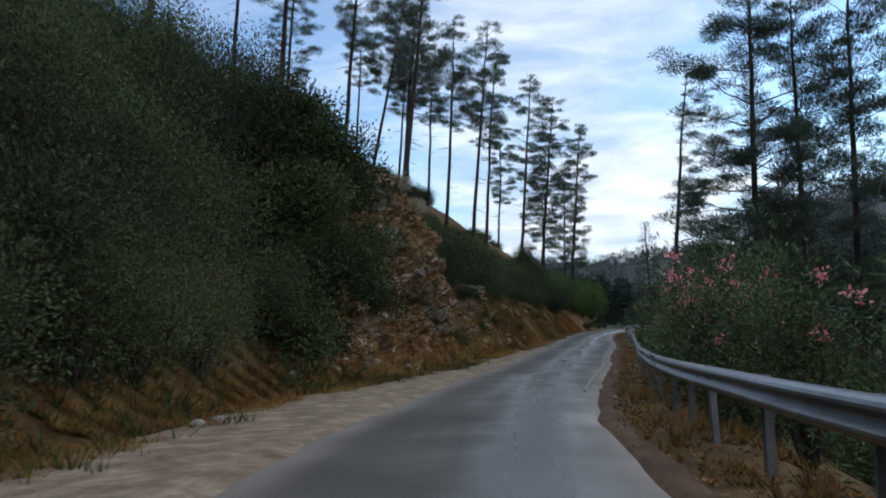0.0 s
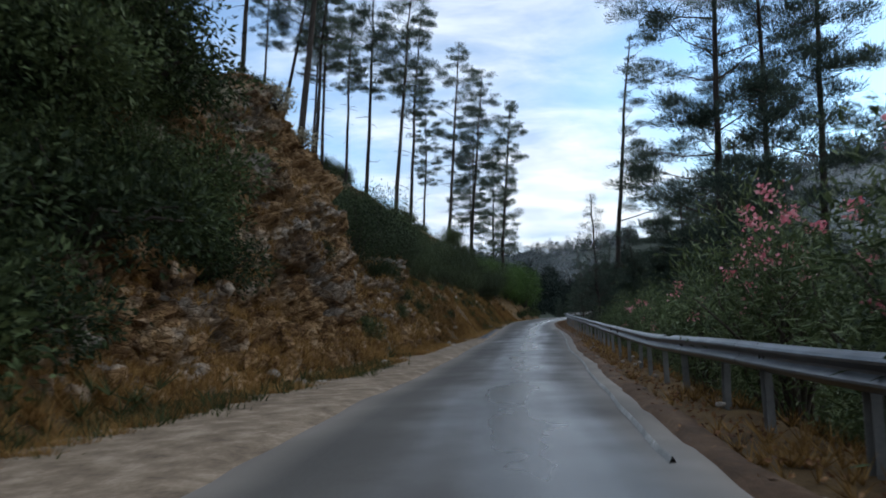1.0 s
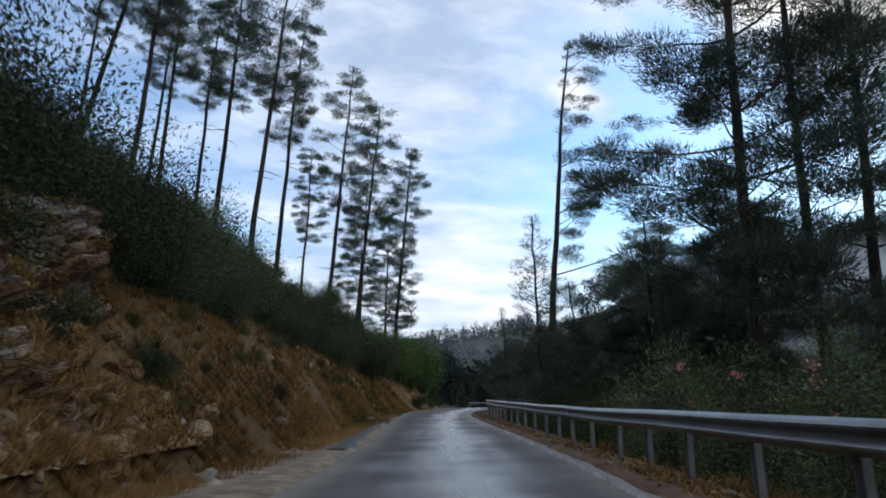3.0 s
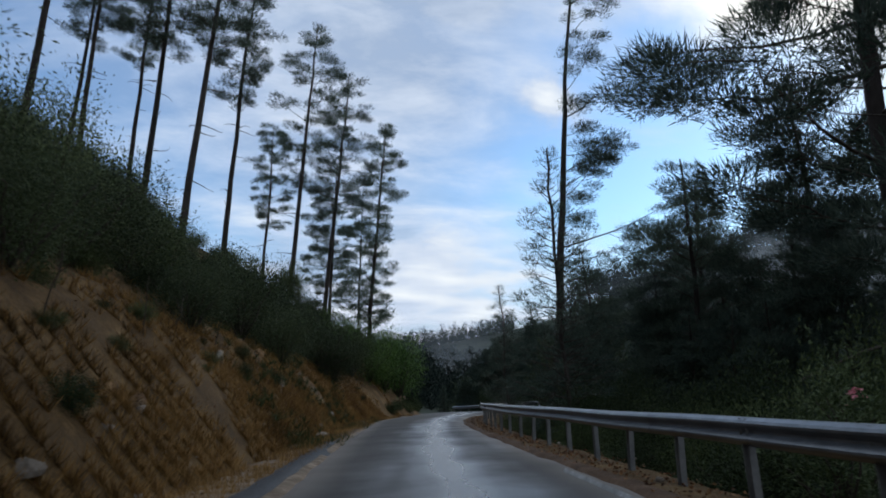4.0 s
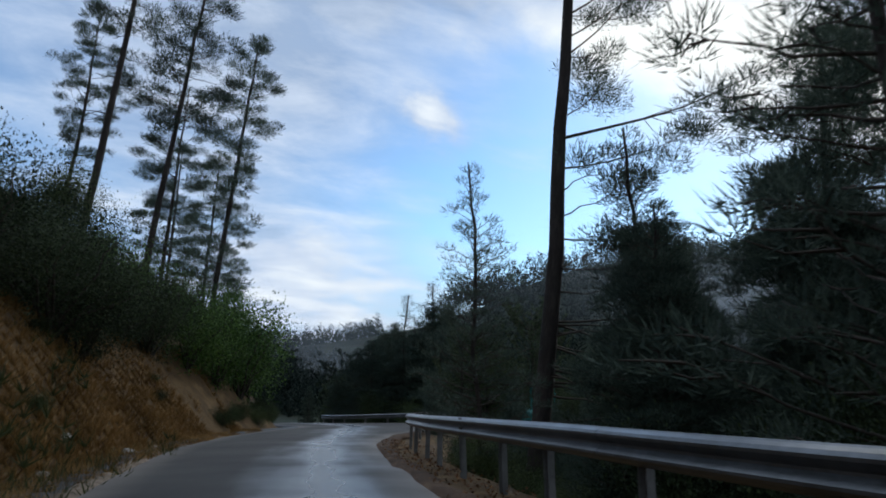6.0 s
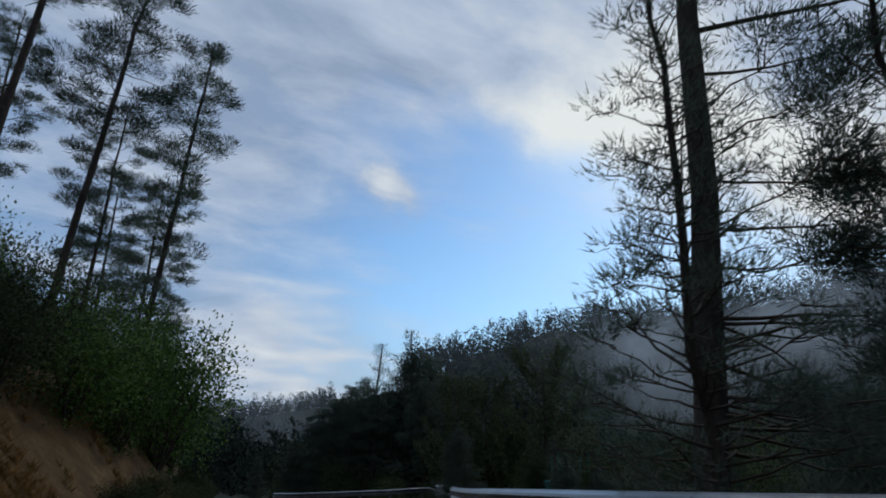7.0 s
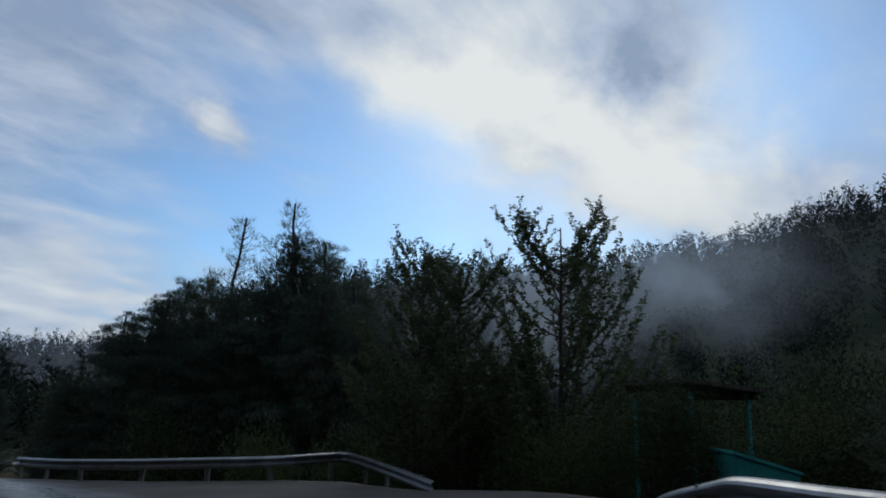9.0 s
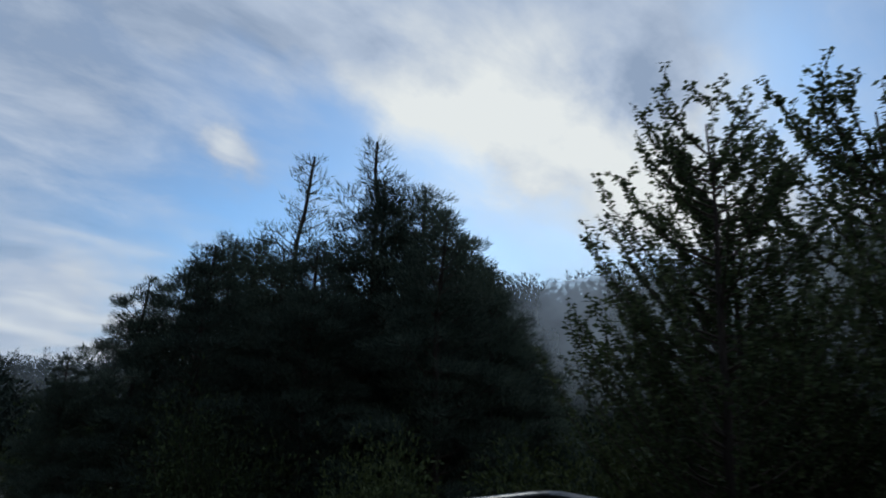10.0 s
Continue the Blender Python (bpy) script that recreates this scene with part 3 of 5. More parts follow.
def height(x, y):
    """The ground's height at arrays x, y."""
    x, y = np.asarray(x, float), np.asarray(y, float)
    idx = np.empty(x.shape, int)
    flat_x, flat_y, flat_i = x.ravel(), y.ravel(), idx.ravel()
    for k in range(0, len(flat_x), 20000):
        s = slice(k, k + 20000)
        flat_i[s] = np.argmin((flat_x[s, None] - CURVE[None, :, 0]) ** 2 + (flat_y[s, None] - CURVE[None, :, 1]) ** 2, 1)
    idx = flat_i.reshape(x.shape)
    side = (x - CURVE[idx, 0]) * RIGHT[idx, 0] + (y - CURVE[idx, 1]) * RIGHT[idx, 1]
    ahead = np.clip((x - CURVE[idx, 0]) * TAN[idx, 0] + (y - CURVE[idx, 1]) * TAN[idx, 1], -0.4, 0.4)
    along = CURVE[idx, 1] + ahead * TAN[idx, 1]
    z = CURVE[idx, 2] + ahead * SLOPE[idx] - 0.10
    # uphill side: shoulder, bank or cliff, hillside
    d = np.maximum(np.interp(along, FOOT[:, 0], FOOT[:, 1]) - side, 0)
    bank = np.where(d < 1.9, 1.2 * d, 2.28 + 0.74 * (d - 1.9))
    gentle = np.where(d < 0.8, 0.3 * d, np.where(d < 5, 0.24 + 1.08 * (d - 0.8), 4.78 + 0.75 * (d - 5)))
    foot = np.where(d < 1.6, 0.42 * d, np.where(d < 3.3, 0.67 + (d - 1.6) * 3.1, 5.94 + 0.45 * (d - 3.3)))
    w_cliff = smooth(along, 12.5, 15.5) * (1 - smooth(along, 22.6, 24.2))
    w_gentle = 1 - smooth(along, 8, 14)
    up = bank * (1 - w_gentle) + gentle * w_gentle
    up = up * (1 - w_cliff) + foot * w_cliff
    up = up + (lumps(x, y, 3.1, 1.0) * 0.26 + lumps(x, y, 1.7, 6.0) * 0.03) * smooth(d, 0.1, 1.6) + lumps(x, y, 11.0, 2.0) * 0.6 * smooth(d, 2, 8)
    up = up * (1 - 0.8 * smooth(along, 84, 104))
    up = np.minimum(up, 30 + 0.06 * np.minimum(d, 300) + lumps(x, y, 40, 3.0) * 3)
    # downhill side: verge under the rail, then the drop to the valley
    verge = np.maximum(RAIL[idx], RIGHT_EDGE[idx] + 0.5)
    e = np.maximum(side - verge - 0.35, 0)
    low = np.where(e < 9, 0.55 * e, 4.95 + 0.35 * (e - 9))
    low = np.minimum(low, 12.0) + lumps(x, y, 3.7, 4.0) * 0.2 * smooth(e, 0.2, 2)
    shoulder = np.clip(side - RIGHT_EDGE[idx], 0, 2.5) * 0.06
    z = z + up - low - shoulder
    # the hills across the valley
    rx, ry = x - 18.0, y - 62.0
    r, az = np.hypot(rx, ry), np.degrees(np.arctan2(rx, ry))
    rise = smooth(r, 70, 235)
    far = -14 + rise * (np.interp(az, CREST[:, 0], CREST[:, 1]) + 14 + lumps(x, y, 55, 5.0) * 3.0) + smooth(r, 500, 1500) * 40
    k = smooth(r, 60, 130)
    return np.where((side > 0) | (r > 260), z * (1 - k) + far * k, z)


def on_ground(y, side, sink=0.0):
    p = at(y, side)
    p.z = float(height(np.array([p.x]), np.array([p.y]))[0]) - sink
    return p


def lines(lo, hi, step, far):
    dense = np.arange(lo, hi + 1e-6, step)
    grow, d = [], step
    while not grow or grow[-1] < far:
        d *= 1.22
        grow.append((grow[-1] if grow else 0) + d)
    grow = np.array(grow)
    return np.concatenate([lo - grow[::-1], dense, hi + grow])


def build_ground():
    xs, ys = lines(-16, 34, 0.25, 2600), lines(-6, 96, 0.28, 2600)
    gx, gy = np.meshgrid(xs, ys)
    v = np.stack([gx, gy, height(gx, gy)], -1).reshape(-1, 3)
    nx = len(xs)
    i = (np.arange(len(ys) - 1)[:, None] * nx + np.arange(nx - 1)[None]).ravel()
    f = np.stack([i, i + 1, i + nx + 1, i + nx], 1)
    ob = new("ground", mesh_np("ground", v, f, M_GROUND, True))
    tagged(ob, "earthy hillside with leaf litter falling to a valley", "ground", kind="structure")


build_ground()


def strip(name, ys, lo, hi, lift, mat, cross=6, ragged=0.0, seed=1):
    """A sheet along the road between two distances lo(i), hi(i) from the car's line, with ragged rims."""
    ids = [i for i in range(len(CURVE)) if ys[0] <= CURVE[i, 1] <= ys[1]]
    verts, uv, fray = [], [], []
    for i in ids:
        s = i * 0.4
        rag = lambda q: ragged * (noise.noise(Vector((s * 0.9, q, seed))) + 0.5 * noise.noise(Vector((s * 3.1, q, seed + 5))))
        a, b = lo[i] + rag(0.0), hi[i] + rag(9.0)
        for k in range(cross + 1):
            t = k / cross
            side = a + (b - a) * t
            p = CURVE[i, :2] + RIGHT[i] * side
            rim = min(t, 1 - t) == 0
            camber = 0.025 * (1 - (2 * t - 1) ** 2)
            verts.append((p[0], p[1], CURVE[i, 2] + lift(side, i) + camber - (0.05 if rim else 0)))
            uv.append((side, s))
            d = min(side - a, b - side)
            fray.append(max(0.0, 1 - d / 0.55))
    n = cross + 1
    i = (np.arange(len(ids) - 1)[:, None] * n + np.arange(cross)[None]).ravel()
    f = np.stack([i, i + 1, i + n + 1, i + n], 1)
    me = mesh_np(name, verts, f, mat, True)
    layer = me.uv_layers.new(name="UVMap")
    loops = np.empty(len(me.loops), np.int32)
    me.loops.foreach_get("vertex_index", loops)
    layer.data.foreach_set("uv", np.asarray(uv, np.float32)[loops].ravel())
    attr = me.attributes.new("fray", "FLOAT", "POINT")
    attr.data.foreach_set("value", np.asarray(fray, np.float32))
    return new(name, me)


def build_road():
    road = strip("road", (-38, 130), LEFT_EDGE, RIGHT_EDGE, lambda q, i: 0.0, M_ROAD, 28, 0.12)
    tagged(road, "narrow wet grey asphalt road with frayed edges", "road", kind="structure")
    tar = strip("new_asphalt_edge", (33, 100), LEFT_EDGE - 0.5, LEFT_EDGE - 0.02, lambda q, i: 0.004 + 0.02 * max(0.0, LEFT_EDGE[i] - 0.3 - q), M_TAR, 4, 0.10, 13)
    tagged(tar, "dark strip of newer asphalt beside the worn road", "road edge", kind="structure")
    left = strip("gravel_shoulder", (-38, 62), BANK - 0.15, LEFT_EDGE + 0.1, lambda q, i: -0.012, M_GRAVEL, 8, 0.2, 3)
    tagged(left, "dusty gravel shoulder along the asphalt road", "shoulder", kind="structure")
    right = strip("earth_verge", (-38, 65), RIGHT_EDGE - 0.1, RIGHT_EDGE + 0.28, lambda q, i: -0.012 - 0.05 * max(0.0, q - RIGHT_EDGE[i]), M_VERGE, 4, 0.12, 7)
    tagged(right, "strip of brown earth beside the asphalt", "verge", kind="structure")
    line = strip("edge_line", (10.5, 37), RIGHT_EDGE - 0.32, RIGHT_EDGE - 0.24, lambda q, i: 0.022, M_PAINT, 2, 0.02, 9)
    tagged(line, "faded white edge line on wet asphalt", "road marking", kind="structure")


build_road()


# ---- guard rails ----
W_PROFILE = [(0.0, 0.0), (0.012, 0.012), (0.055, 0.035), (0.075, 0.062), (0.075, 0.085), (0.03, 0.125), (0.012, 0.145), (0.012, 0.165), (0.03, 0.185), (0.075, 0.225), (0.075, 0.248), (0.055, 0.275), (0.012, 0.298), (0.0, 0.31)]
W_PROFILE = [(q / UNIT, dz / UNIT) for q, dz in W_PROFILE]


def beam_mesh(pts, out):
    """A W-shaped steel sheet along pts (its top edge); out: the way its waves bulge, towards the road."""
    pts, out = np.asarray(pts, float), np.asarray(out, float)
    verts, n = [], len(W_PROFILE)
    for back in (0.0, -0.005):
        for p, o in zip(pts, out):
            for q, dz in W_PROFILE:
                verts.append((p[0] + o[0] * (q + back), p[1] + o[1] * (q + back), p[2] - dz))
    m, faces = len(pts), []
    for i in range(m - 1):
        for k in range(n - 1):
            a = i * n + k
            faces.append((a, a + 1, a + n + 1, a + n))
            b = a + m * n
            faces.append((b + n, b + n + 1, b + 1, b))
        a, b = i * n, i * n + m * n
        faces.append((a, a + n, b + n, b))
        a, b = i * n + n - 1, i * n + n - 1 + m * n
        faces.append((a + n, a, b, b + n))
    for i in (0, m - 1):
        for k in range(n - 1):
            a, b = i * n + k, i * n + k + m * n
            faces.append((a, b, b + 1, a + 1))
    return mesh_np("beam", verts, faces, M_STEEL, False)


def post_mesh(tall):
    bm = bmesh.new()
    # an open C section
    ring = [(-0.07, -0.04), (0.07, -0.04), (0.07, 0.04), (0.062, 0.04), (0.062, -0.032), (-0.062, -0.032), (-0.062, 0.04), (-0.07, 0.04)]
    lo = [bm.verts.new((x / UNIT, y / UNIT, 0)) for x, y in ring]
    hi = [bm.verts.new((x / UNIT, y / UNIT, tall)) for x, y in ring]
    for i in range(len(ring)):
        j = (i + 1) % len(ring)
        bm.faces.new((lo[i], lo[j], hi[j], hi[i]))
    bm.faces.new(hi)
    bm.faces.new(lo[::-1])
    return from_bm("post", bm, M_POST)


def bolt_mesh():
    bm = bmesh.new()
    bmesh.ops.create_cone(bm, cap_ends=True, segments=8, radius1=0.014, radius2=0.009, depth=0.012, matrix=pose(0, 0, 0, 90, 0, 0))
    return from_bm("bolt", bm, M_POST)


def guard_rail(top_line, road_side, posts_from, step, label, rng):
    """A rail whose upper edge follows top_line; road_side: +1 if the road lies to the left of its run."""
    rail = tagged(new("guard_rail"), label, "guard rail", group="guard rails along the road")
    rail.location = Vector(top_line[0]) - Vector((0, 0, 0.57))
    base = rail.location.copy()
    line = spline(np.asarray(top_line, float), 0.25)
    tan = np.gradient(line[:, :2], axis=0)
    tan /= np.linalg.norm(tan, axis=1)[:, None]
    out = np.stack([-tan[:, 1], tan[:, 0]], 1) * road_side
    run = np.concatenate([[0], np.cumsum(np.linalg.norm(np.diff(line, axis=0), axis=1))])
    sag = np.array([0.012 * noise.noise(Vector((q * 0.35, 2.0, 0.5))) for q in run])
    line[:, 2] += sag
    k, length = 0, 4.0 / UNIT
    while k * length < run[-1] - 0.3:
        ids = np.where((run >= k * length - 0.16) & (run <= (k + 1) * length + 0.16))[0]
        if len(ids) > 2:
            lift = 0.004 * (k % 2)
            p = line[ids] - np.array(base)
            p[:, :2] += out[ids] * lift
            part("beam", beam_mesh(p, out[ids]), rail)
        k += 1
    post, bolt = post_mesh(1.75), bolt_mesh()
    s = posts_from
    while s < run[-1]:
        i = int(np.argmin(abs(run - s)))
        yaw = math.degrees(math.atan2(tan[i, 1], tan[i, 0]))
        p = line[i] - np.array(base)
        o = new("post", post)
        o.parent = rail
        o.matrix_local = pose(p[0] - out[i, 0] * 0.042, p[1] - out[i, 1] * 0.042, p[2] - 1.75 - 0.01, rng.uniform(-2, 2), rng.uniform(-2.5, 2.5), yaw)
        b = new("bolt", bolt)
        b.parent = o
        b.matrix_local = o.matrix_local.inverted() @ pose(p[0] + out[i, 0] * 0.014, p[1] + out[i, 1] * 0.014, p[2] - 0.117, 0, 0, yaw)
        s += step
    return rail


def build_rails():
    rng = np.random.default_rng(5)
    ys = np.concatenate([np.arange(-14, 60, 2.0), [61.5]])
    top = []
    for y in ys:
        i = int(np.argmin(abs(CURVE[:, 1] - y)))
        p = CURVE[i, :2] + RIGHT[i] * RAIL[i]
        top.append((p[0], p[1], CURVE[i, 2] + RAIL_TOP(y)))
    top += [(19.9, 63.3, -2.66), (21.6, 66.5, -2.80), (22.2, 67.2, -2.835), (22.33, 67.36, -2.85), (22.45, 67.47, -2.88), (23.2, 68.25, -3.14), (24.3, 69.0, -3.62)]
    guard_rail(top, 1, 0.8, 2.0 / UNIT, "long galvanised steel guard rail on weathered posts", rng)
    far = [(27.0, 73.9, -3.72), (27.9, 76.0, -3.62), (28.9, 78.3, -3.57), (28.6, 78.5, -3.57), (27.0, 78.6, -3.60), (25.9, 79.9, -3.68), (24.9, 81.4, -3.78), (24.3, 83.2, -3.88), (24.2, 85.5, -3.98)]
    guard_rail(far, 1, 0.7, 2.0 / UNIT, "galvanised guard rail bending round the side turning", rng)


def RAIL_TOP(y):
    return float(np.interp(y, [0, 20, 40, 47, 53, 60, 66], [0.56, 0.59, 0.58, 0.58, 0.60, 0.61, 0.60]))


build_rails()


# ---- plants ----
def pine_mesh(seed, tall, start, reach, radius, gap=(0.5, 0.95), pads=1.5, count=80, needle=(0.24, 0.032), dead=8, bias=None, top=0.62, pad=(0.34, 0.62), whorl=(2, 4), bare=0.3):
    """Trunk with bare dead twigs, limbs with side twigs, and flat pads of needles at their ends; foot at 0."""
    rng = np.random.default_rng(seed)
    n = 16
    z = np.linspace(0, tall, n)
    bend = np.cumsum(rng.normal(0, 0.035, (n, 2)), 0)
    bend -= bend[0]
    trunk_pts = np.column_stack([bend[:, 0], bend[:, 1], z])
    rad = radius * (1 - z / tall) ** 0.8 + 0.025
    rad[0] *= 1.35
    trunk = Tubes()
    trunk.add(trunk_pts, rad, 9)
    limbs = Tubes()
    tuft_c, tuft_d = [], []

    def point(h):
        return np.array([np.interp(h, z, trunk_pts[:, 0]), np.interp(h, z, trunk_pts[:, 1]), h])

    def needles(p, size, along):
        """One flattened pad of needles round p."""
        k = int(count * rng.uniform(0.7, 1.3) * (size / 0.5) ** 1.6)
        u = unit(rng, k)
        r = rng.random((k, 1)) ** 0.45
        flat = np.array([size, size, size * rng.uniform(0.30, 0.5)])
        lobes = 1 + 0.3 * np.sin(u[:, :1] * 6 + seed) * np.cos(u[:, 1:2] * 5)
        tuft_c.append(p + u * r * flat * lobes)
        tuft_d.append(u * 0.8 + along * 0.35 + np.array([0, 0, 0.6]))

    for _ in range(dead):
        h = rng.uniform(0.3, 1.0) * start * tall
        a = rng.uniform(0, 2 * np.pi) if bias is None else bias + rng.normal(0, 0.5)
        ln = rng.uniform(0.3, 1.0) * reach * 0.55
        t = np.linspace(0, 1, 5)[:, None]
        d = np.array([math.cos(a), math.sin(a), rng.uniform(-0.25, 0.2)])
        limbs.add(point(h) + d * ln * t + rng.normal(0, 0.06, (5, 3)) * t, np.linspace(0.03, 0.008, 5), 4)
    h = start * tall
    while h < tall * 0.985:
        u = (h / tall - start) / (1 - start)
        shape = min(1.0, 0.55 + u * 2.2) * (1 - u) ** top + 0.06
        turn = rng.uniform(0, 2 * np.pi)
        for b in range(rng.integers(*whorl)):
            a = turn + b * 2.4 + rng.normal(0, 0.3)
            ln = reach * shape * rng.uniform(0.4, 1.15)
            if bias is not None:
                ln *= 0.03 + 0.97 * (0.5 + 0.5 * math.cos(a - bias)) ** 5
                if ln < 0.5 and u < 0.8:
                    continue
            rise = rng.uniform(-0.12, 0.22) + 0.55 * u
            m = 6
            t = np.linspace(0, 1, m)[:, None]
            d = np.array([math.cos(a), math.sin(a), rise])
            pts = point(h) + d * ln * t + np.array([0, 0, 0.2]) * ln * t**2 + rng.normal(0, 0.05 * ln, (m, 3)) * t * np.array([1, 1, 0.4])
            limbs.add(pts, np.linspace(0.010 + 0.007 * ln, 0.005, m), 5)
            needles(pts[-1], rng.uniform(*pad) * min(1.0, 0.5 + 0.4 * ln), d)
            for c in range(int(ln * pads)):
                f = bare + (1 - bare) * rng.random() ** 0.8
                q = np.array([np.interp(f, t[:, 0], pts[:, k]) for k in range(3)])
                swing = a + rng.choice((-1, 1)) * rng.uniform(0.4, 1.2)
                tw = ln * rng.uniform(0.14, 0.36) + 0.12
                q2 = q + np.array([math.cos(swing) * tw, math.sin(swing) * tw, rng.uniform(-0.05, 0.3) * tw])
                limbs.add(np.array([q, (q + q2) / 2 + rng.normal(0, 0.03, 3), q2]), [0.013, 0.009, 0.005], 4)
                needles(q2, rng.uniform(*pad) * 0.9, d)
        h += rng.uniform(*gap) * (tall / 20) ** 0.5
    c, d = np.vstack(tuft_c), np.vstack(tuft_d)
    v, f = blades(rng, c, d, 1, needle[0], needle[1], 0.5)
    return trunk.mesh("trunk", M_BARK), limbs.mesh("branchwork", M_TWIG), mesh_np("crown", v, f, M_NEEDLE)


def bush_mesh(seed, size, count, leaf, mat, droop=0.0, stems=9, lumpy=0.35, hollow=0.55, flowers=0):
    """A shrub: stems and leaves (and flower heads) filling a lumpy shape of half-size (x, y) and height z."""
    rng = np.random.default_rng(seed)
    sx, sy, sz = size
    wood = Tubes()
    blobs = []
    for k in range(stems):
        a, t = rng.uniform(0, 2 * np.pi), rng.uniform(0.15, 0.8)
        tip = np.array([math.cos(a) * sx * t, math.sin(a) * sy * t, sz * rng.uniform(0.55, 1.0) * (1 - 0.45 * t * t)])
        s = np.linspace(0, 1, 6)[:, None]
        pts = tip * s * np.array([1, 1, 1]) + np.array([0, 0, 0.25 * sz]) * (s - s * s) + rng.normal(0, 0.04 * sz, (6, 3)) * s
        wood.add(pts, np.linspace(0.02 + 0.008 * sz, 0.006, 6), 5)
        blobs.append((tip, rng.uniform(0.28, 0.5)))
        blobs.append((pts[3], rng.uniform(0.35, 0.55)))
    blobs.append((np.array([0, 0, sz * 0.4]), 0.6))
    weight = np.array([b[1] ** 2 for b in blobs])
    pick = rng.choice(len(blobs), count, p=weight / weight.sum())
    cen = np.array([b[0] for b in blobs])[pick]
    rad = np.array([b[1] for b in blobs])[pick][:, None]
    u = unit(rng, count)
    r = 1.0 - (1 - hollow) * rng.random((count, 1)) ** 1.1 + 0.09 * rng.normal(size=(count, 1))
    ruf = 1 + lumpy * np.sin(u[:, :1] * 5 + seed) * np.cos(u[:, 1:2] * 4.3 + u[:, 2:] * 3.1)
    p = cen + u * r * rad * ruf * np.array([sx, sy, sz * 0.75])
    p[:, 2] = np.abs(p[:, 2])
    v, f = leaves(rng, p, u + unit(rng, count) * 0.9 + np.array([0, 0, 0.35]), leaf[0], leaf[1], droop)
    out = [wood.mesh("stemwork", M_TWIG), mesh_np("foliage", v, f, mat)]
    if flowers:
        top = p[(p[:, 2] > sz * 0.62)]
        heads = top[rng.choice(len(top), flowers)]
        c = np.repeat(heads, 30, 0) + rng.normal(0, 0.06, (flowers * 30, 3)) + np.array([0, 0, 0.05])
        v, f = leaves(rng, c, unit(rng, len(c)) + np.array([0, 0, 0.5]), 0.06, 0.05)
        out.append(mesh_np("blossom", v, f, M_PETAL))
    return out


def thing(name, meshes, m, label, category, group=""):
    ob = tagged(new(name), label, category, group)
    for me in meshes:
        name = me.name.split(".")[0]
        part(name, me, ob, kind="" if name == "trunk" else "stuff")
    ob.matrix_basis = m
    return ob


def stand(p, yaw=0.0, scale=1.0, lean=(0.0, 0.0), squash=1.0):
    """A pose at p, turned and scaled, leaning by metres per metre along x and y."""
    tilt = Vector((0, 0, 1)).rotation_difference(Vector((lean[0], lean[1], 1)).normalized()).to_matrix().to_4x4()
    return Matrix.Translation(p) @ tilt @ Matrix.Rotation(radians(yaw), 4, "Z") @ Matrix.Diagonal((scale, scale, scale * squash, 1))


def ground_z(x, y):
    return float(height(np.array([x]), np.array([y]))[0])


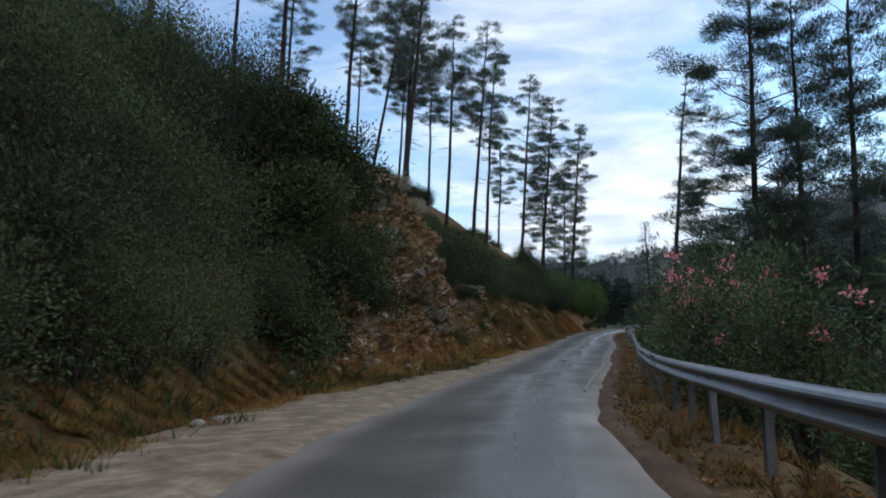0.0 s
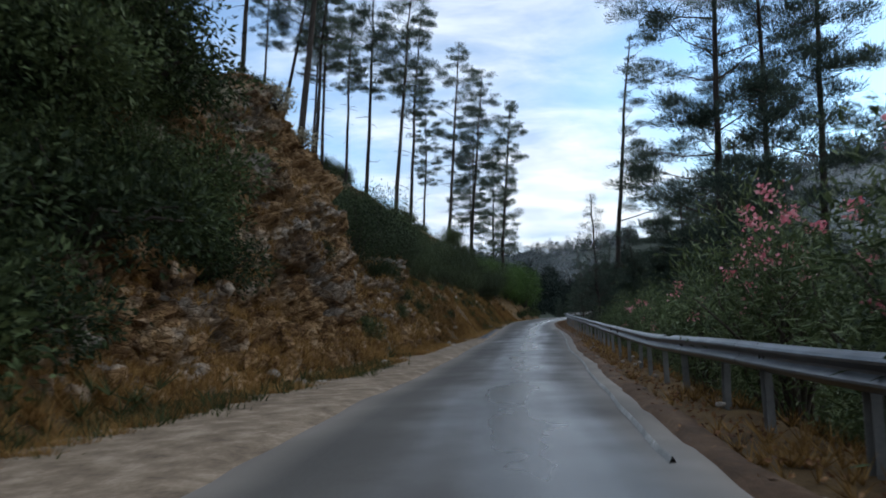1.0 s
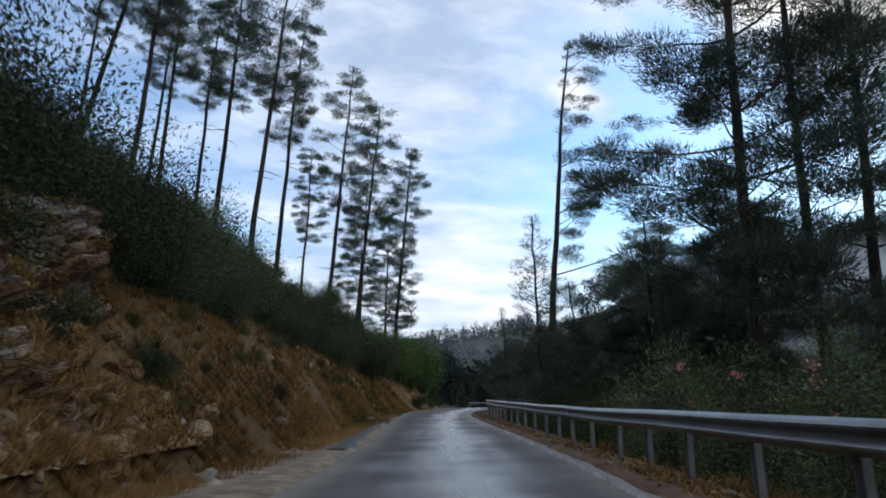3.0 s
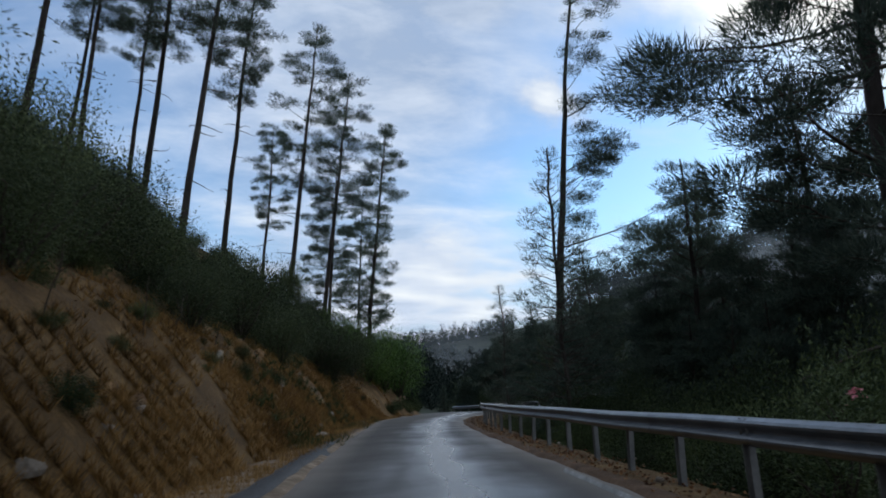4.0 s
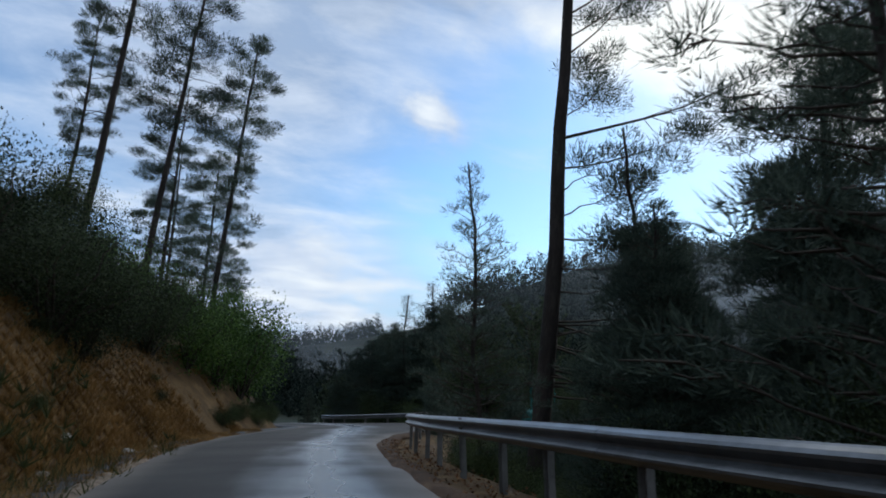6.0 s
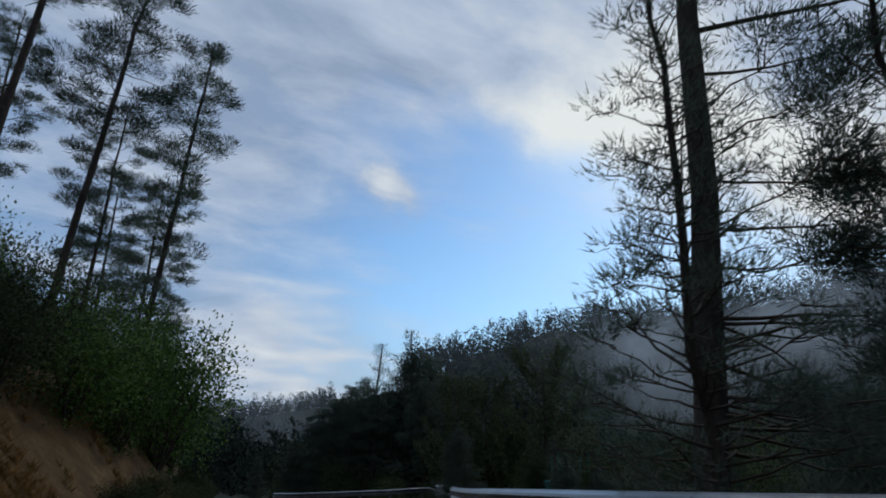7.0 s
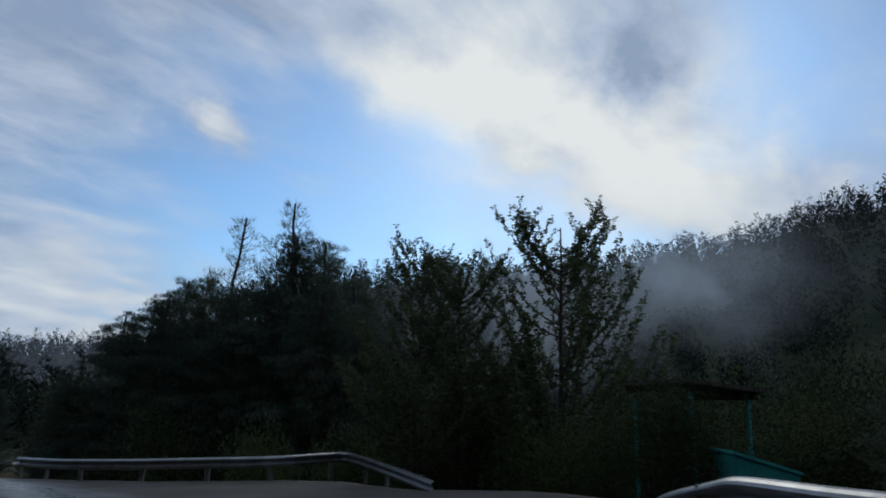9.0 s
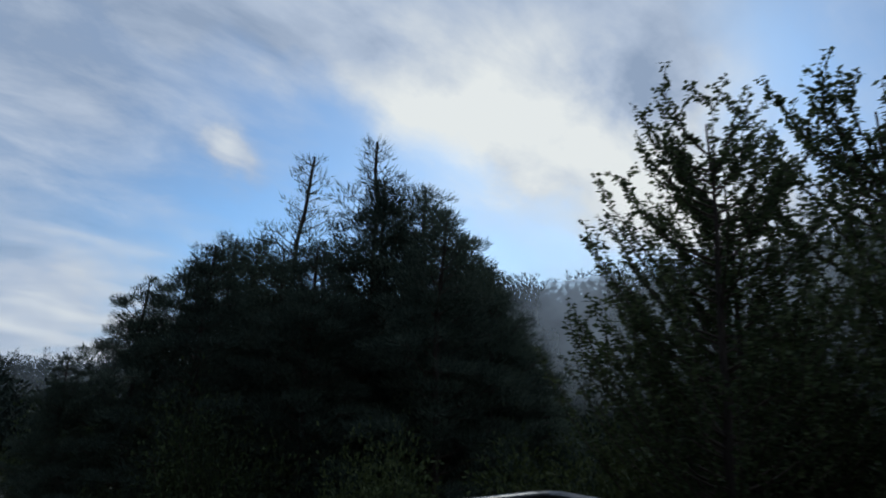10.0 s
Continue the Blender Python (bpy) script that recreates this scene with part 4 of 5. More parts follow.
def build_pines():
    rng = np.random.default_rng(11)
    tall = [pine_mesh(s, 20, st, rc, 0.15, (0.45, 0.9), 2.3, 160, (0.24, 0.027), pad=(0.34, 0.64), whorl=(2, 5), bare=0.25) for s, st, rc in ((1, 0.46, 2.6), (2, 0.54, 2.5), (3, 0.24, 2.5), (4, 0.50, 2.6))]
    wide = [pine_mesh(s, 17, st, rc, 0.13, (0.55, 1.05), 2.1, 300, (0.19, 0.019), 10, pad=(0.36, 0.7)) for s, st, rc in ((7, 0.26, 4.3), (8, 0.20, 3.6))]
    wide.append(pine_mesh(9, 22, 0.22, 5.0, 0.19, (0.45, 0.85), 2.4, 340, (0.17, 0.018), 18, radians(-40), pad=(0.36, 0.72), whorl=(3, 5), bare=0.35))
    wide.append(pine_mesh(19, 14, 0.06, 3.8, 0.15, (0.45, 0.8), 1.8, 270, (0.18, 0.020), 6, None, 0.85, (0.34, 0.7), (3, 6), 0.2))
    young = [pine_mesh(s, 11, 0.04, 2.8, 0.12, (0.28, 0.5), 2.0, 260, (0.17, 0.020), 2, None, 0.85, (0.28, 0.55), (4, 7), 0.15) for s in (15, 16)]
    young.append(pine_mesh(17, 9, 0.10, 1.7, 0.05, (0.2, 0.36), 2.6, 110, (0.16, 0.017), 0, None, 0.9, (0.22, 0.36), (3, 5), 0.3))
    # x, y, height of the tip, kind, lean along x and y
    left = [(17.7, 91.9, 24.4, 2, 0.103, 0), (12.9, 86.7, 27.0, 0, 0.109, 0), (9.6, 80.2, 28.0, 1, 0.112, 0), (4.9, 72.6, 28.0, 3, 0.107, 0),
            (2.9, 64.2, 28.0, 1, 0.104, 0), (0.6, 68.7, 30.5, 0, 0.086, 0), (-1.4, 77.0, 31.0, 3, 0.095, 0), (-3.6, 72.7, 32.0, 1, 0.061, 0), (-4.7, 75.2, 31.0, 0, 0.10, 0.01),
            (-6.6, 62.0, 31.5, 0, 0.22, 0), (-9.2, 72.7, 33.0, 1, 0.08, 0.02), (-7.2, 48.8, 31.0, 3, 0.09, 0.01), (-9.2, 37.6, 30.0, 0, 0.07, 0), (-3.6, 61.5, 30.0, 3, 0.12, 0),
            (15.0, 99.5, 22.0, 1, 0.05, 0), (19.8, 108, 20.0, 2, 0.04, 0), (17.0, 113, 22.0, 0, 0.04, 0), (8.0, 96, 25.0, 3, 0.06, 0), (-13, 55, 33, 2, 0.1, 0), (-14, 44, 32, 1, 0.1, 0), (-13.5, 30, 30, 0, 0.08, 0), (-2.1, 31.7, 20.0, 1, 0.12, 0.0)]
    right = [(19.35, 57.1, 20.0, 2, 0.13, -0.006), (18.9, 39.6, 21.5, 0, 0.02, 0), (25.8, 41.5, 21.5, 1, 0.02, 0), (22.6, 40.8, 19.0, 1, 0.0, 0), (22.1, 49.8, 6.8, 3, 0.0, 0), (24.6, 52.6, 6.8, 3, 0.0, 0), (24.4, 46.6, 8.6, 3, 0.0, 0),
             (33.0, 36.0, 18.0, 1, 0, 0), (31.0, 29.0, 17.0, 0, 0, 0)]
    low = [(30.4, 87.2, 2.1, 0, 0, 0), (32.4, 85.8, 4.3, 1, 0, 0), (28.6, 88.6, 1.5, 1, 0, 0), (26.6, 89.6, -0.9, 0, 0, 0), (34, 84.2, 2.6, 0, 0, 0), (31.2, 89.9, 2.9, 1, 0, 0), (33.2, 82.8, 1.4, 1, 0, 0), (35.4, 82.6, -1.2, 0, 0, 0), (29.4, 84.6, 1.5, 0, 0, 0), (27.8, 86, 1.4, 1, 0, 0), (31.2, 82.6, 2.2, 1, 0, 0), (38, 88, 2.0, 0, 0, 0), (25.6, 92.5, -1.7, 1, 0, 0), (31.5, 87, 2.5, 0, 0, 0), (29.5, 88.2, 2.3, 1, 0, 0), (33.2, 85, 4.0, 1, 0, 0), (27.8, 88.7, 1.0, 0, 0, 0), (34.8, 83.4, 0.7, 0, 0, 0),
           (14.7, 46.7, 5.5, 2, 0, 0), (16.4, 54.7, 2.5, 2, 0, 0), (30.65, 87.5, 4.3, 2, 0, 0), (32.57, 86.2, 5.2, 2, 0, 0), (26.0, 66.8, -1.6, 2, 0, 0), (26.4, 65.4, -1.7, 0, 0, 0), (29.0, 66.0, -1.7, 1, 0, 0), (33.5, 66.5, -1.2, 0, 0, 0), (37.5, 70.0, -0.5, 1, 0, 0), (17.8, 51.6, 1.8, 0, 0, 0), (20.35, 63.7, -0.8, 0, 0, 0), (23.5, 63.8, -1.5, 1, 0, 0), (24.6, 65.0, -1.7, 0, 0, 0), (24.2, 56.0, 1.2, 1, 0, 0), (27.0, 58.5, 0.2, 0, 0, 0),
           (22.6, 51.6, 2.4, 1, 0, 0), (22.7, 49.4, 2.7, 0, 0, 0), (22.5, 47.2, 3.0, 1, 0, 0), (22.0, 45.2, 3.4, 0, 0, 0), (22.2, 44.0, 3.5, 1, 0, 0), (19.7, 47.5, 1.2, 0, 0, 0), (19.5, 45.4, 1.1, 1, 0, 0), (19.0, 43.5, 1.2, 0, 0, 0), (20.0, 53.6, 2.2, 1, 0, 0), (18.6, 52.2, 1.2, 0, 0, 0),  (20.4, 54.4, 3.9, 2, 0, 0), (21.2, 51.0, 3.2, 0, 0, 0)]
    for rows, kinds, size, words in ((left, tall, 20, "tall slender pine with bare lower trunk on the bank"), (right, wide, 17, "spreading dark pine below the guard rail"), (low, young, 11, "young bushy pine below the road")):
        first = {}
        for x, y, tip, k, lx, ly in rows:
            z = ground_z(x, y) - 0.3
            tip -= 0.6 if kinds is young and k < 2 else 0.0
            base = {(1, 2): 22, (1, 3): 14, (2, 2): 9}.get((0 if kinds is tall else 1 if kinds is wide else 2, k), size)
            m = stand(Vector((x, y, z)), 0 if base == 22 else rng.uniform(0, 360), (tip - z) / base, (lx, ly))
            if k in first:
                copy_thing(first[k], m).matrix_basis = m
            else:
                first[k] = thing("pine_tree", kinds[k], m, words, "tree", "roadside pines")


build_pines()


def build_shrubs():
    rng = np.random.default_rng(21)
    dark = [bush_mesh(30 + k, (1.5, 1.5, 2.0), 7500, (0.085, 0.040), M_LEAF, 0.0, 12) for k in range(4)]
    big = [bush_mesh(150 + k, (2.6, 2.6, 3.4), 30000, (0.085, 0.038), M_LEAF, 0.0, 22) for k in range(4)]
    fine = [bush_mesh(36 + k, (1.5, 1.5, 2.0), 12000, (0.075, 0.024), M_THICKET, 0.0, 16) for k in range(3)]
    green = [bush_mesh(40 + k, (1.4, 1.4, 2.4), 8000, (0.075, 0.042), M_OAK, 0.1, 12) for k in range(2)]
    first = {}

    def put(kind, meshes, k, p, scale, squash, label, lean=(0, 0)):
        size = "small"
        if meshes is dark and scale > 0.95:
            meshes, scale, size = big, scale * 0.58, "large"
        m = stand(p, rng.uniform(0, 360), scale, lean, squash)
        key = (kind, k, size)
        if key in first:
            o = copy_thing(first[key], m)
            tagged(o, label)
        else:
            first[key] = thing(kind, meshes[k], m, label, "shrub", "shrubs on the slopes")

    soft = [bush_mesh(50 + k, (1.9, 1.9, 2.3), 15000, (0.07, 0.026), M_BUSH, 0.0, 16) for k in range(3)]
    for y in np.arange(25.6, 64, 1.7):
        foot = BANK[int(np.argmin(abs(CURVE[:, 1] - y)))]
        low = 0.9 * float(smooth(np.array(y), 44, 56))
        put("round_bush", soft, int(rng.integers(3)), on_ground(y + rng.uniform(-0.5, 0.5), foot - 2.3 + low - rng.uniform(0, 1.5), 0.25), rng.uniform(0.6, 1.15), rng.uniform(0.85, 1.15), "rounded soft green bush overhanging the bank")
    maquis = "dense dark green shrub on the earthy bank"
    # the near thicket on the uphill side
    for y, side, sc in [(y + rng.uniform(-0.5, 0.5), side + rng.uniform(-0.4, 0.4), sc) for side, sc in ((-5.1, 0.9), (-6.1, 1.1), (-7.4, 1.2), (-9.0, 1.3), (-10.8, 1.4), (-12.8, 1.5), (-15.0, 1.6)) for y in np.arange(1.0, 13.4 if side > -6.5 else 17.0, 1.55)]:
        put("thicket_shrub", fine, int(rng.integers(3)), on_ground(y, side, 0.15), sc * rng.uniform(0.9, 1.1), 1.1, "dense dark green thicket shrub over the road")
    # on the cliff's head
    for y, side in ((13.8, -5.6), (15.2, -5.8), (16.6, -5.7), (18, -5.8), (19.3, -5.7), (20.6, -5.7), (21.8, -6.0), (15.8, -7.2), (17.6, -7.4), (19.4, -7.4), (21.2, -7.4), (23, -7.4), (24.6, -7.2), (18, -9.5), (21, -10), (24, -10.5), (27, -10)):
        put("thicket_shrub", fine, int(rng.integers(3)), on_ground(y, side, 0.3 if side < -6.5 else -0.2), rng.uniform(0.55, 0.8), 0.8, "low dark shrub rooted on the cliff's head")
    # all along the bank's upper edge
    for y in np.arange(27.5, 92, 2.0):
        base = BANK[int(np.argmin(abs(CURVE[:, 1] - y)))] + 0.6
        for d, sc in ((3.1, 0.75), (4.9, 1.05), (7.2, 1.2)):
            q = base - d - rng.uniform(0, 1.2)
            put("shrub", dark, int(rng.integers(4)), on_ground(y + rng.uniform(-0.8, 0.8), q, 0.2), sc * rng.uniform(0.75, 1.25), rng.uniform(0.8, 1.15), maquis)
    for y in np.arange(27, 62, 2.6):
        for d, sc in ((9.6, 1.2), (11.8, 1.3)):
            put("shrub", dark, int(rng.integers(4)), on_ground(y + rng.uniform(-1, 1), -d - rng.uniform(0, 1), 0.2), sc * rng.uniform(0.8, 1.2), rng.uniform(0.7, 1.0), maquis)
    for y in np.arange(24, 110, 4.2):
        for d in (13, 20):
            put("shrub", dark, int(rng.integers(4)), on_ground(y + rng.uniform(-2, 2), -d - 2 - rng.uniform(0, 3), 0.2), rng.uniform(0.9, 1.7), rng.uniform(0.7, 1.1), "dark undergrowth shrub among the pine trunks")
    for y in np.arange(25.8, 64, 1.9):
        base = BANK[int(np.argmin(abs(CURVE[:, 1] - y)))] + 0.6
        put("thicket_shrub", fine, int(rng.integers(3)), on_ground(y + rng.uniform(-0.6, 0.6), base - 4.2 - rng.uniform(0, 1.0), 0.2), rng.uniform(0.85, 1.2), rng.uniform(0.95, 1.2), "tall grey-green bush on the upper bank")
    for y in np.arange(26.5, 62, 0.85):
        base = BANK[int(np.argmin(abs(CURVE[:, 1] - y)))] + 0.6
        put("shrub", dark, int(rng.integers(4)), on_ground(y, base - 1.2 - abs(rng.normal(0.7, 0.8)), 0.1), rng.uniform(0.12, 0.34), rng.uniform(0.6, 1.0), "small dark shrub growing among the dry grass")
    # the fresh green oaks where the road bends out of sight
    for y, side, sc in ((62, -6.2, 0.95), (65.2, -4.9, 1.05), (67.2, -4.4, 1.2), (69.0, -3.95, 1.35), (70.8, -3.95, 1.4), (67, -7.6, 0.85), (72.8, -5.4, 1.2), (70.5, -7.0, 0.95), (75, -5.6, 1.1), (78, -5.6, 1.1)):
        put("young_oak", green, int(rng.integers(2)), on_ground(y, side, 0.2), sc, 1.05, "bright green leafy young oak beside the road")
    for y in np.arange(64.5, 92, 1.3):
        base = BANK[int(np.argmin(abs(CURVE[:, 1] - y)))] + 0.6
        put("shrub", dark, int(rng.integers(4)), on_ground(y, base - 0.75 - rng.uniform(0, 0.4), 0.15), rng.uniform(0.42, 0.6), rng.uniform(0.8, 1.1), "low dark shrub at the bend of the road")
    # the thicket below the rail
    for y in np.arange(30, 66, 2.0):
        q = RAIL[int(np.argmin(abs(CURVE[:, 1] - y)))]
        rows = ((0.9, 0.55, 1.0), (2.0, 0.95, 1.2), (3.6, 1.4, 1.35), (5.8, 1.7, 1.4), (8.8, 1.7, 1.5)) if y < 53 else ((0.9, 0.5, 1.0), (2.0, 0.7, 1.0), (3.8, 0.85, 1.1), (6.2, 1.0, 1.2), (9.0, 1.2, 1.2))
        for d, sc, sq in rows:
            put("shrub", dark, int(rng.integers(4)), on_ground(y + rng.uniform(-0.9, 0.9), q + d + rng.uniform(0, 0.6), 0.2), sc * rng.uniform(0.8, 1.15), sq * rng.uniform(0.85, 1.15), "dark leafy thicket below the guard rail")
    for y in np.arange(-4, 30, 3.4):
        for d, sc in ((4.8, 1.3), (8, 1.6), (12, 1.9)):
            q = RAIL[int(np.argmin(abs(CURVE[:, 1] - y)))]
            put("shrub", dark, int(rng.integers(4)), on_ground(y + rng.uniform(-1, 1), q + d, 0.2), sc * rng.uniform(0.8, 1.2), 1.3, "dark leafy thicket below the guard rail")


build_shrubs()


def build_cliff_oak():
    """A light green young oak that stands behind the cliff's head."""
    foot = on_ground(25.8, -7.2, 0.2)
    thing("young_oak", bush_mesh(48, (1.5, 1.5, 2.6), 3600, (0.11, 0.06), M_OAK, 0.1, 12), stand(foot, 40, 1.0, (0.1, 0)), "light green young oak on the hillside above the cliff", "tree")


build_cliff_oak()


def build_oleanders():
    rng = np.random.default_rng(33)
    kinds = [bush_mesh(60 + k, (1.15, 1.15, 2.6), 5200, (0.13, 0.024), M_OLEANDER, 0.05, 14, 0.4, 0.4, flowers=(2, 4, 12)[k]) for k in range(3)]
    first = {}
    for y, d, sc in ((7, 1.5, 0.9), (9, 1.7, 1.05), (10.8, 1.4, 1.15), (12.5, 2.0, 1.2), (14.5, 1.5, 1.25), (16.3, 1.9, 1.2), (18.5, 1.6, 1.1), (20.5, 1.9, 1.1), (22.5, 1.5, 0.95), (25, 1.8, 1.0), (27.5, 1.6, 0.95), (30, 1.9, 1.0), (33, 2.0, 1.0), (36, 2.2, 0.9), (4.5, 1.8, 0.9), (2, 1.6, 0.9), (13.5, 3.2, 1.3), (18, 3.4, 1.3)):
        k = 2 if 9.5 < y < 17 and d < 3 else int(rng.integers(2))
        q = RAIL[int(np.argmin(abs(CURVE[:, 1] - y)))]
        m = stand(on_ground(y, q + 0.65 * d, 0.1), rng.uniform(0, 360), 0.85 * sc * rng.uniform(0.9, 1.1), (-0.05, 0))
        if k in first:
            copy_thing(first[k], m)
        else:
            first[k] = thing("oleander", kinds[k], m, "green oleander bush with pink flower heads", "shrub", "oleanders behind the guard rail")


build_oleanders()


# ---- rocks and the cliff ----
def rock_mesh(seed, mat):
    rng = np.random.default_rng(seed)
    bm = bmesh.new()
    bmesh.ops.create_icosphere(bm, subdivisions=2, radius=0.5)
    squash = Vector((rng.uniform(0.8, 1.3), rng.uniform(0.7, 1.0), rng.uniform(0.5, 0.8)))
    cuts = [(Vector(unit(rng, 1)[0]), rng.uniform(0.28, 0.42)) for _ in range(7)]
    for v in bm.verts:
        for n, d in cuts:
            over = v.co.dot(n) - d
            if over > 0:
                v.co -= n * over * 0.9
        v.co += Vector(unit(rng, 1)[0]) * 0.025
        v.co = Vector((v.co.x * squash.x, v.co.y * squash.y, v.co.z * squash.z))
    return from_bm("rock", bm, mat)


PROFILE = np.array([(0.2, 0.05), (0.55, 0.5), (0.9, 1.2), (1.15, 2.0), (1.45, 2.9), (1.8, 3.8), (2.1, 4.7), (2.3, 5.5), (2.55, 6.1), (3.0, 6.45), (3.8, 6.6), (5.0, 6.75)])


def cliff_point(y, t):
    """A point on the smooth face of the cliff: y along the road, t from foot (0) to head (1)."""
    i = int(np.argmin(abs(CURVE[:, 1] - y)))
    f = (y - CURVE[i, 1]) / TAN[i, 1]
    k = t * (len(PROFILE) - 1)
    d, h = np.interp(k, np.arange(len(PROFILE)), PROFILE[:, 0]), np.interp(k, np.arange(len(PROFILE)), PROFILE[:, 1])
    w = float(smooth(np.array(y), 12.0, 16.0) * (1 - smooth(np.array(y), 22.9, 24.2)))
    bulge = 0.5 * math.exp(-((y - 22.2) / 1.8) ** 2) * min(1.0, h / 3) - 0.1 * math.exp(-((y - 17.5) / 2.5) ** 2) * min(1.0, h / 2)
    soft = 0.34 + 0.62 * float(smooth(np.array(y), 13.0, 17.0))
    low = (soft + 0.25 * float(smooth(np.array(y), 20.0, 24.0))) * d + 0.06
    h = h * w + low * (1 - w)
    side = BANK[i] - d + bulge * w
    p = CURVE[i, :2] + TAN[i] * f + RIGHT[i] * side
    return np.array([p[0], p[1], CURVE[i, 2] + h]), np.array([RIGHT[i][0], RIGHT[i][1], 0.35])


def build_cliff():
    ny, nt = 330, 180
    ys, ts = np.linspace(11.8, 30.4, ny), np.linspace(0, 1, nt)
    verts = []
    for y in ys:
        for t in ts:
            p, out = cliff_point(y, t)
            q = Vector(p)
            # slanting beds broken into tilted blocks of two sizes, with deep joints between the large ones
            big = noise.noise(q * 0.45) * 0.6 + noise.noise(Vector((q.x, q.y * 0.6, q.z * 1.3 + q.y * 0.8)) * 0.9) * 0.3
            push = 0.0
            for size, depth, tilt, joint in ((0.9, 0.26, 0.6, 0.22), (2.3, 0.17, 0.65, 0.12), (5.2, 0.075, 0.6, 0.05)):
                s = Vector((q.x, q.y * 0.9 + q.z * 0.45, q.z * 1.25 - q.y * 0.35)) * size + Vector((noise.noise(q * size), noise.noise(q * size + Vector((7, 3, 1))), noise.noise(q * size + Vector((2, 9, 4))))) * 0.35
                dist, cells = noise.voronoi(s)
                c = cells[0]
                h1, h2, h3 = (noise.noise(c * 5.3 + Vector((k * 3.1, 1.7, 0.4))) for k in (1, 2, 3))
                push += depth * 1.5 * h1 + (tilt / size) * ((s.y - c.y) * h2 + (s.z - c.z) * h3) * 1.2 - joint * max(0.0, 1 - (dist[1] - dist[0]) * 7)
            fade = min(1.0, t * 6, (1 - t) * 8 + 0.1)
            a = p + out * ((big + push) * fade)
            verts.append(a)
    i = (np.arange(ny - 1)[:, None] * nt + np.arange(nt - 1)[None]).ravel()
    f = np.stack([i, i + nt, i + nt + 1, i + 1], 1)
    cliff = tagged(new("cliff", mesh_np("cliff", verts, f, M_ROCK, False)), "rough tan and grey rock face above the road", "cliff", kind="structure")
    rng = np.random.default_rng(77)
    shapes = [rock_mesh(s, M_ROCK) for s in (1, 2, 3, 4, 5)]
    verts = np.asarray(verts).reshape(ny, nt, 3)
    for _ in range(150):
        a, b = rng.integers(6, ny - 6), int(nt * min(0.95, abs(rng.normal(0.22, 0.25)) + 0.03))
        s = rng.uniform(0.14, 0.42)
        o = new("rock", shapes[rng.integers(5)])
        o.parent = cliff
        o.matrix_local = Matrix.Translation(Vector(verts[a, b])) @ Euler(rng.uniform(0, 6.3, 3)).to_matrix().to_4x4() @ Matrix.Scale(s, 4)
    return verts


CLIFF = build_cliff()


def build_stones():
    rng = np.random.default_rng(91)
    shapes = [rock_mesh(s, M_STONE) for s in (11, 12, 13, 14)]
    for me in shapes:
        me.name = "stone"
    rows = [(18.24, -1.1, 0.42, 0), (29.24, 3.3, 0.34, 1), (31.1, 2.7, 0.26, 2), (51.4, 8.65, 0.3, 3)]
    for y, x, s, k in rows:
        o = new("stone", shapes[k])
        o.matrix_basis = Matrix.Translation((x, y, ground_z(x, y) + s * 0.2)) @ Matrix.Scale(s, 4)
        tagged(o, "pale loose stone beside the gravel shoulder", "stone", "loose stones")
    for _ in range(150):
        y = rng.uniform(1, 62) if rng.random() < 0.75 else rng.uniform(12, 32)
        i = int(np.argmin(abs(CURVE[:, 1] - y)))
        left = rng.random() < 0.82
        side = BANK[i] + 0.5 - abs(rng.normal(0.5, 0.5)) if left else RIGHT_EDGE[i] + 0.15 + rng.random() * 0.9
        s = float(np.clip(rng.lognormal(-2.35, 0.55), 0.05, 0.30 if left else 0.09))
        p = on_ground(y, side)
        top = max(p.z, float(CURVE[i, 2]) - 0.02 if side > BANK[i] - 0.1 or not left else p.z)
        o = new("stone", shapes[rng.integers(4)])
        o.matrix_basis = Matrix.Translation((p.x, p.y, top + s * 0.12)) @ Euler((0, 0, rng.uniform(0, 6.3))).to_matrix().to_4x4() @ Matrix.Scale(s, 4)
        tagged(o, "small loose stone on the gravel" if s < 0.15 else "fallen stone lying on the roadside gravel", "stone", "loose stones")

    rocks = [rock_mesh(s, M_ROCK) for s in (21, 22, 23)]
    for _ in range(64):
        y = rng.uniform(22.8, 31.5) if rng.random() < 0.8 else rng.uniform(31, 48)
        i = int(np.argmin(abs(CURVE[:, 1] - y)))
        p = on_ground(y, BANK[i] - 0.2 - abs(rng.normal(0.6, 0.8)))
        s = rng.uniform(0.16, 0.55)
        o = new("boulder", rocks[rng.integers(3)])
        o.matrix_basis = Matrix.Translation((p.x, p.y, p.z + s * 0.08)) @ Euler(rng.uniform(0, 6.3, 3)).to_matrix().to_4x4() @ Matrix.Scale(s, 4)
        tagged(o, "brown broken rock half sunk in the bank", "rock", "rocks on the bank")


build_stones()


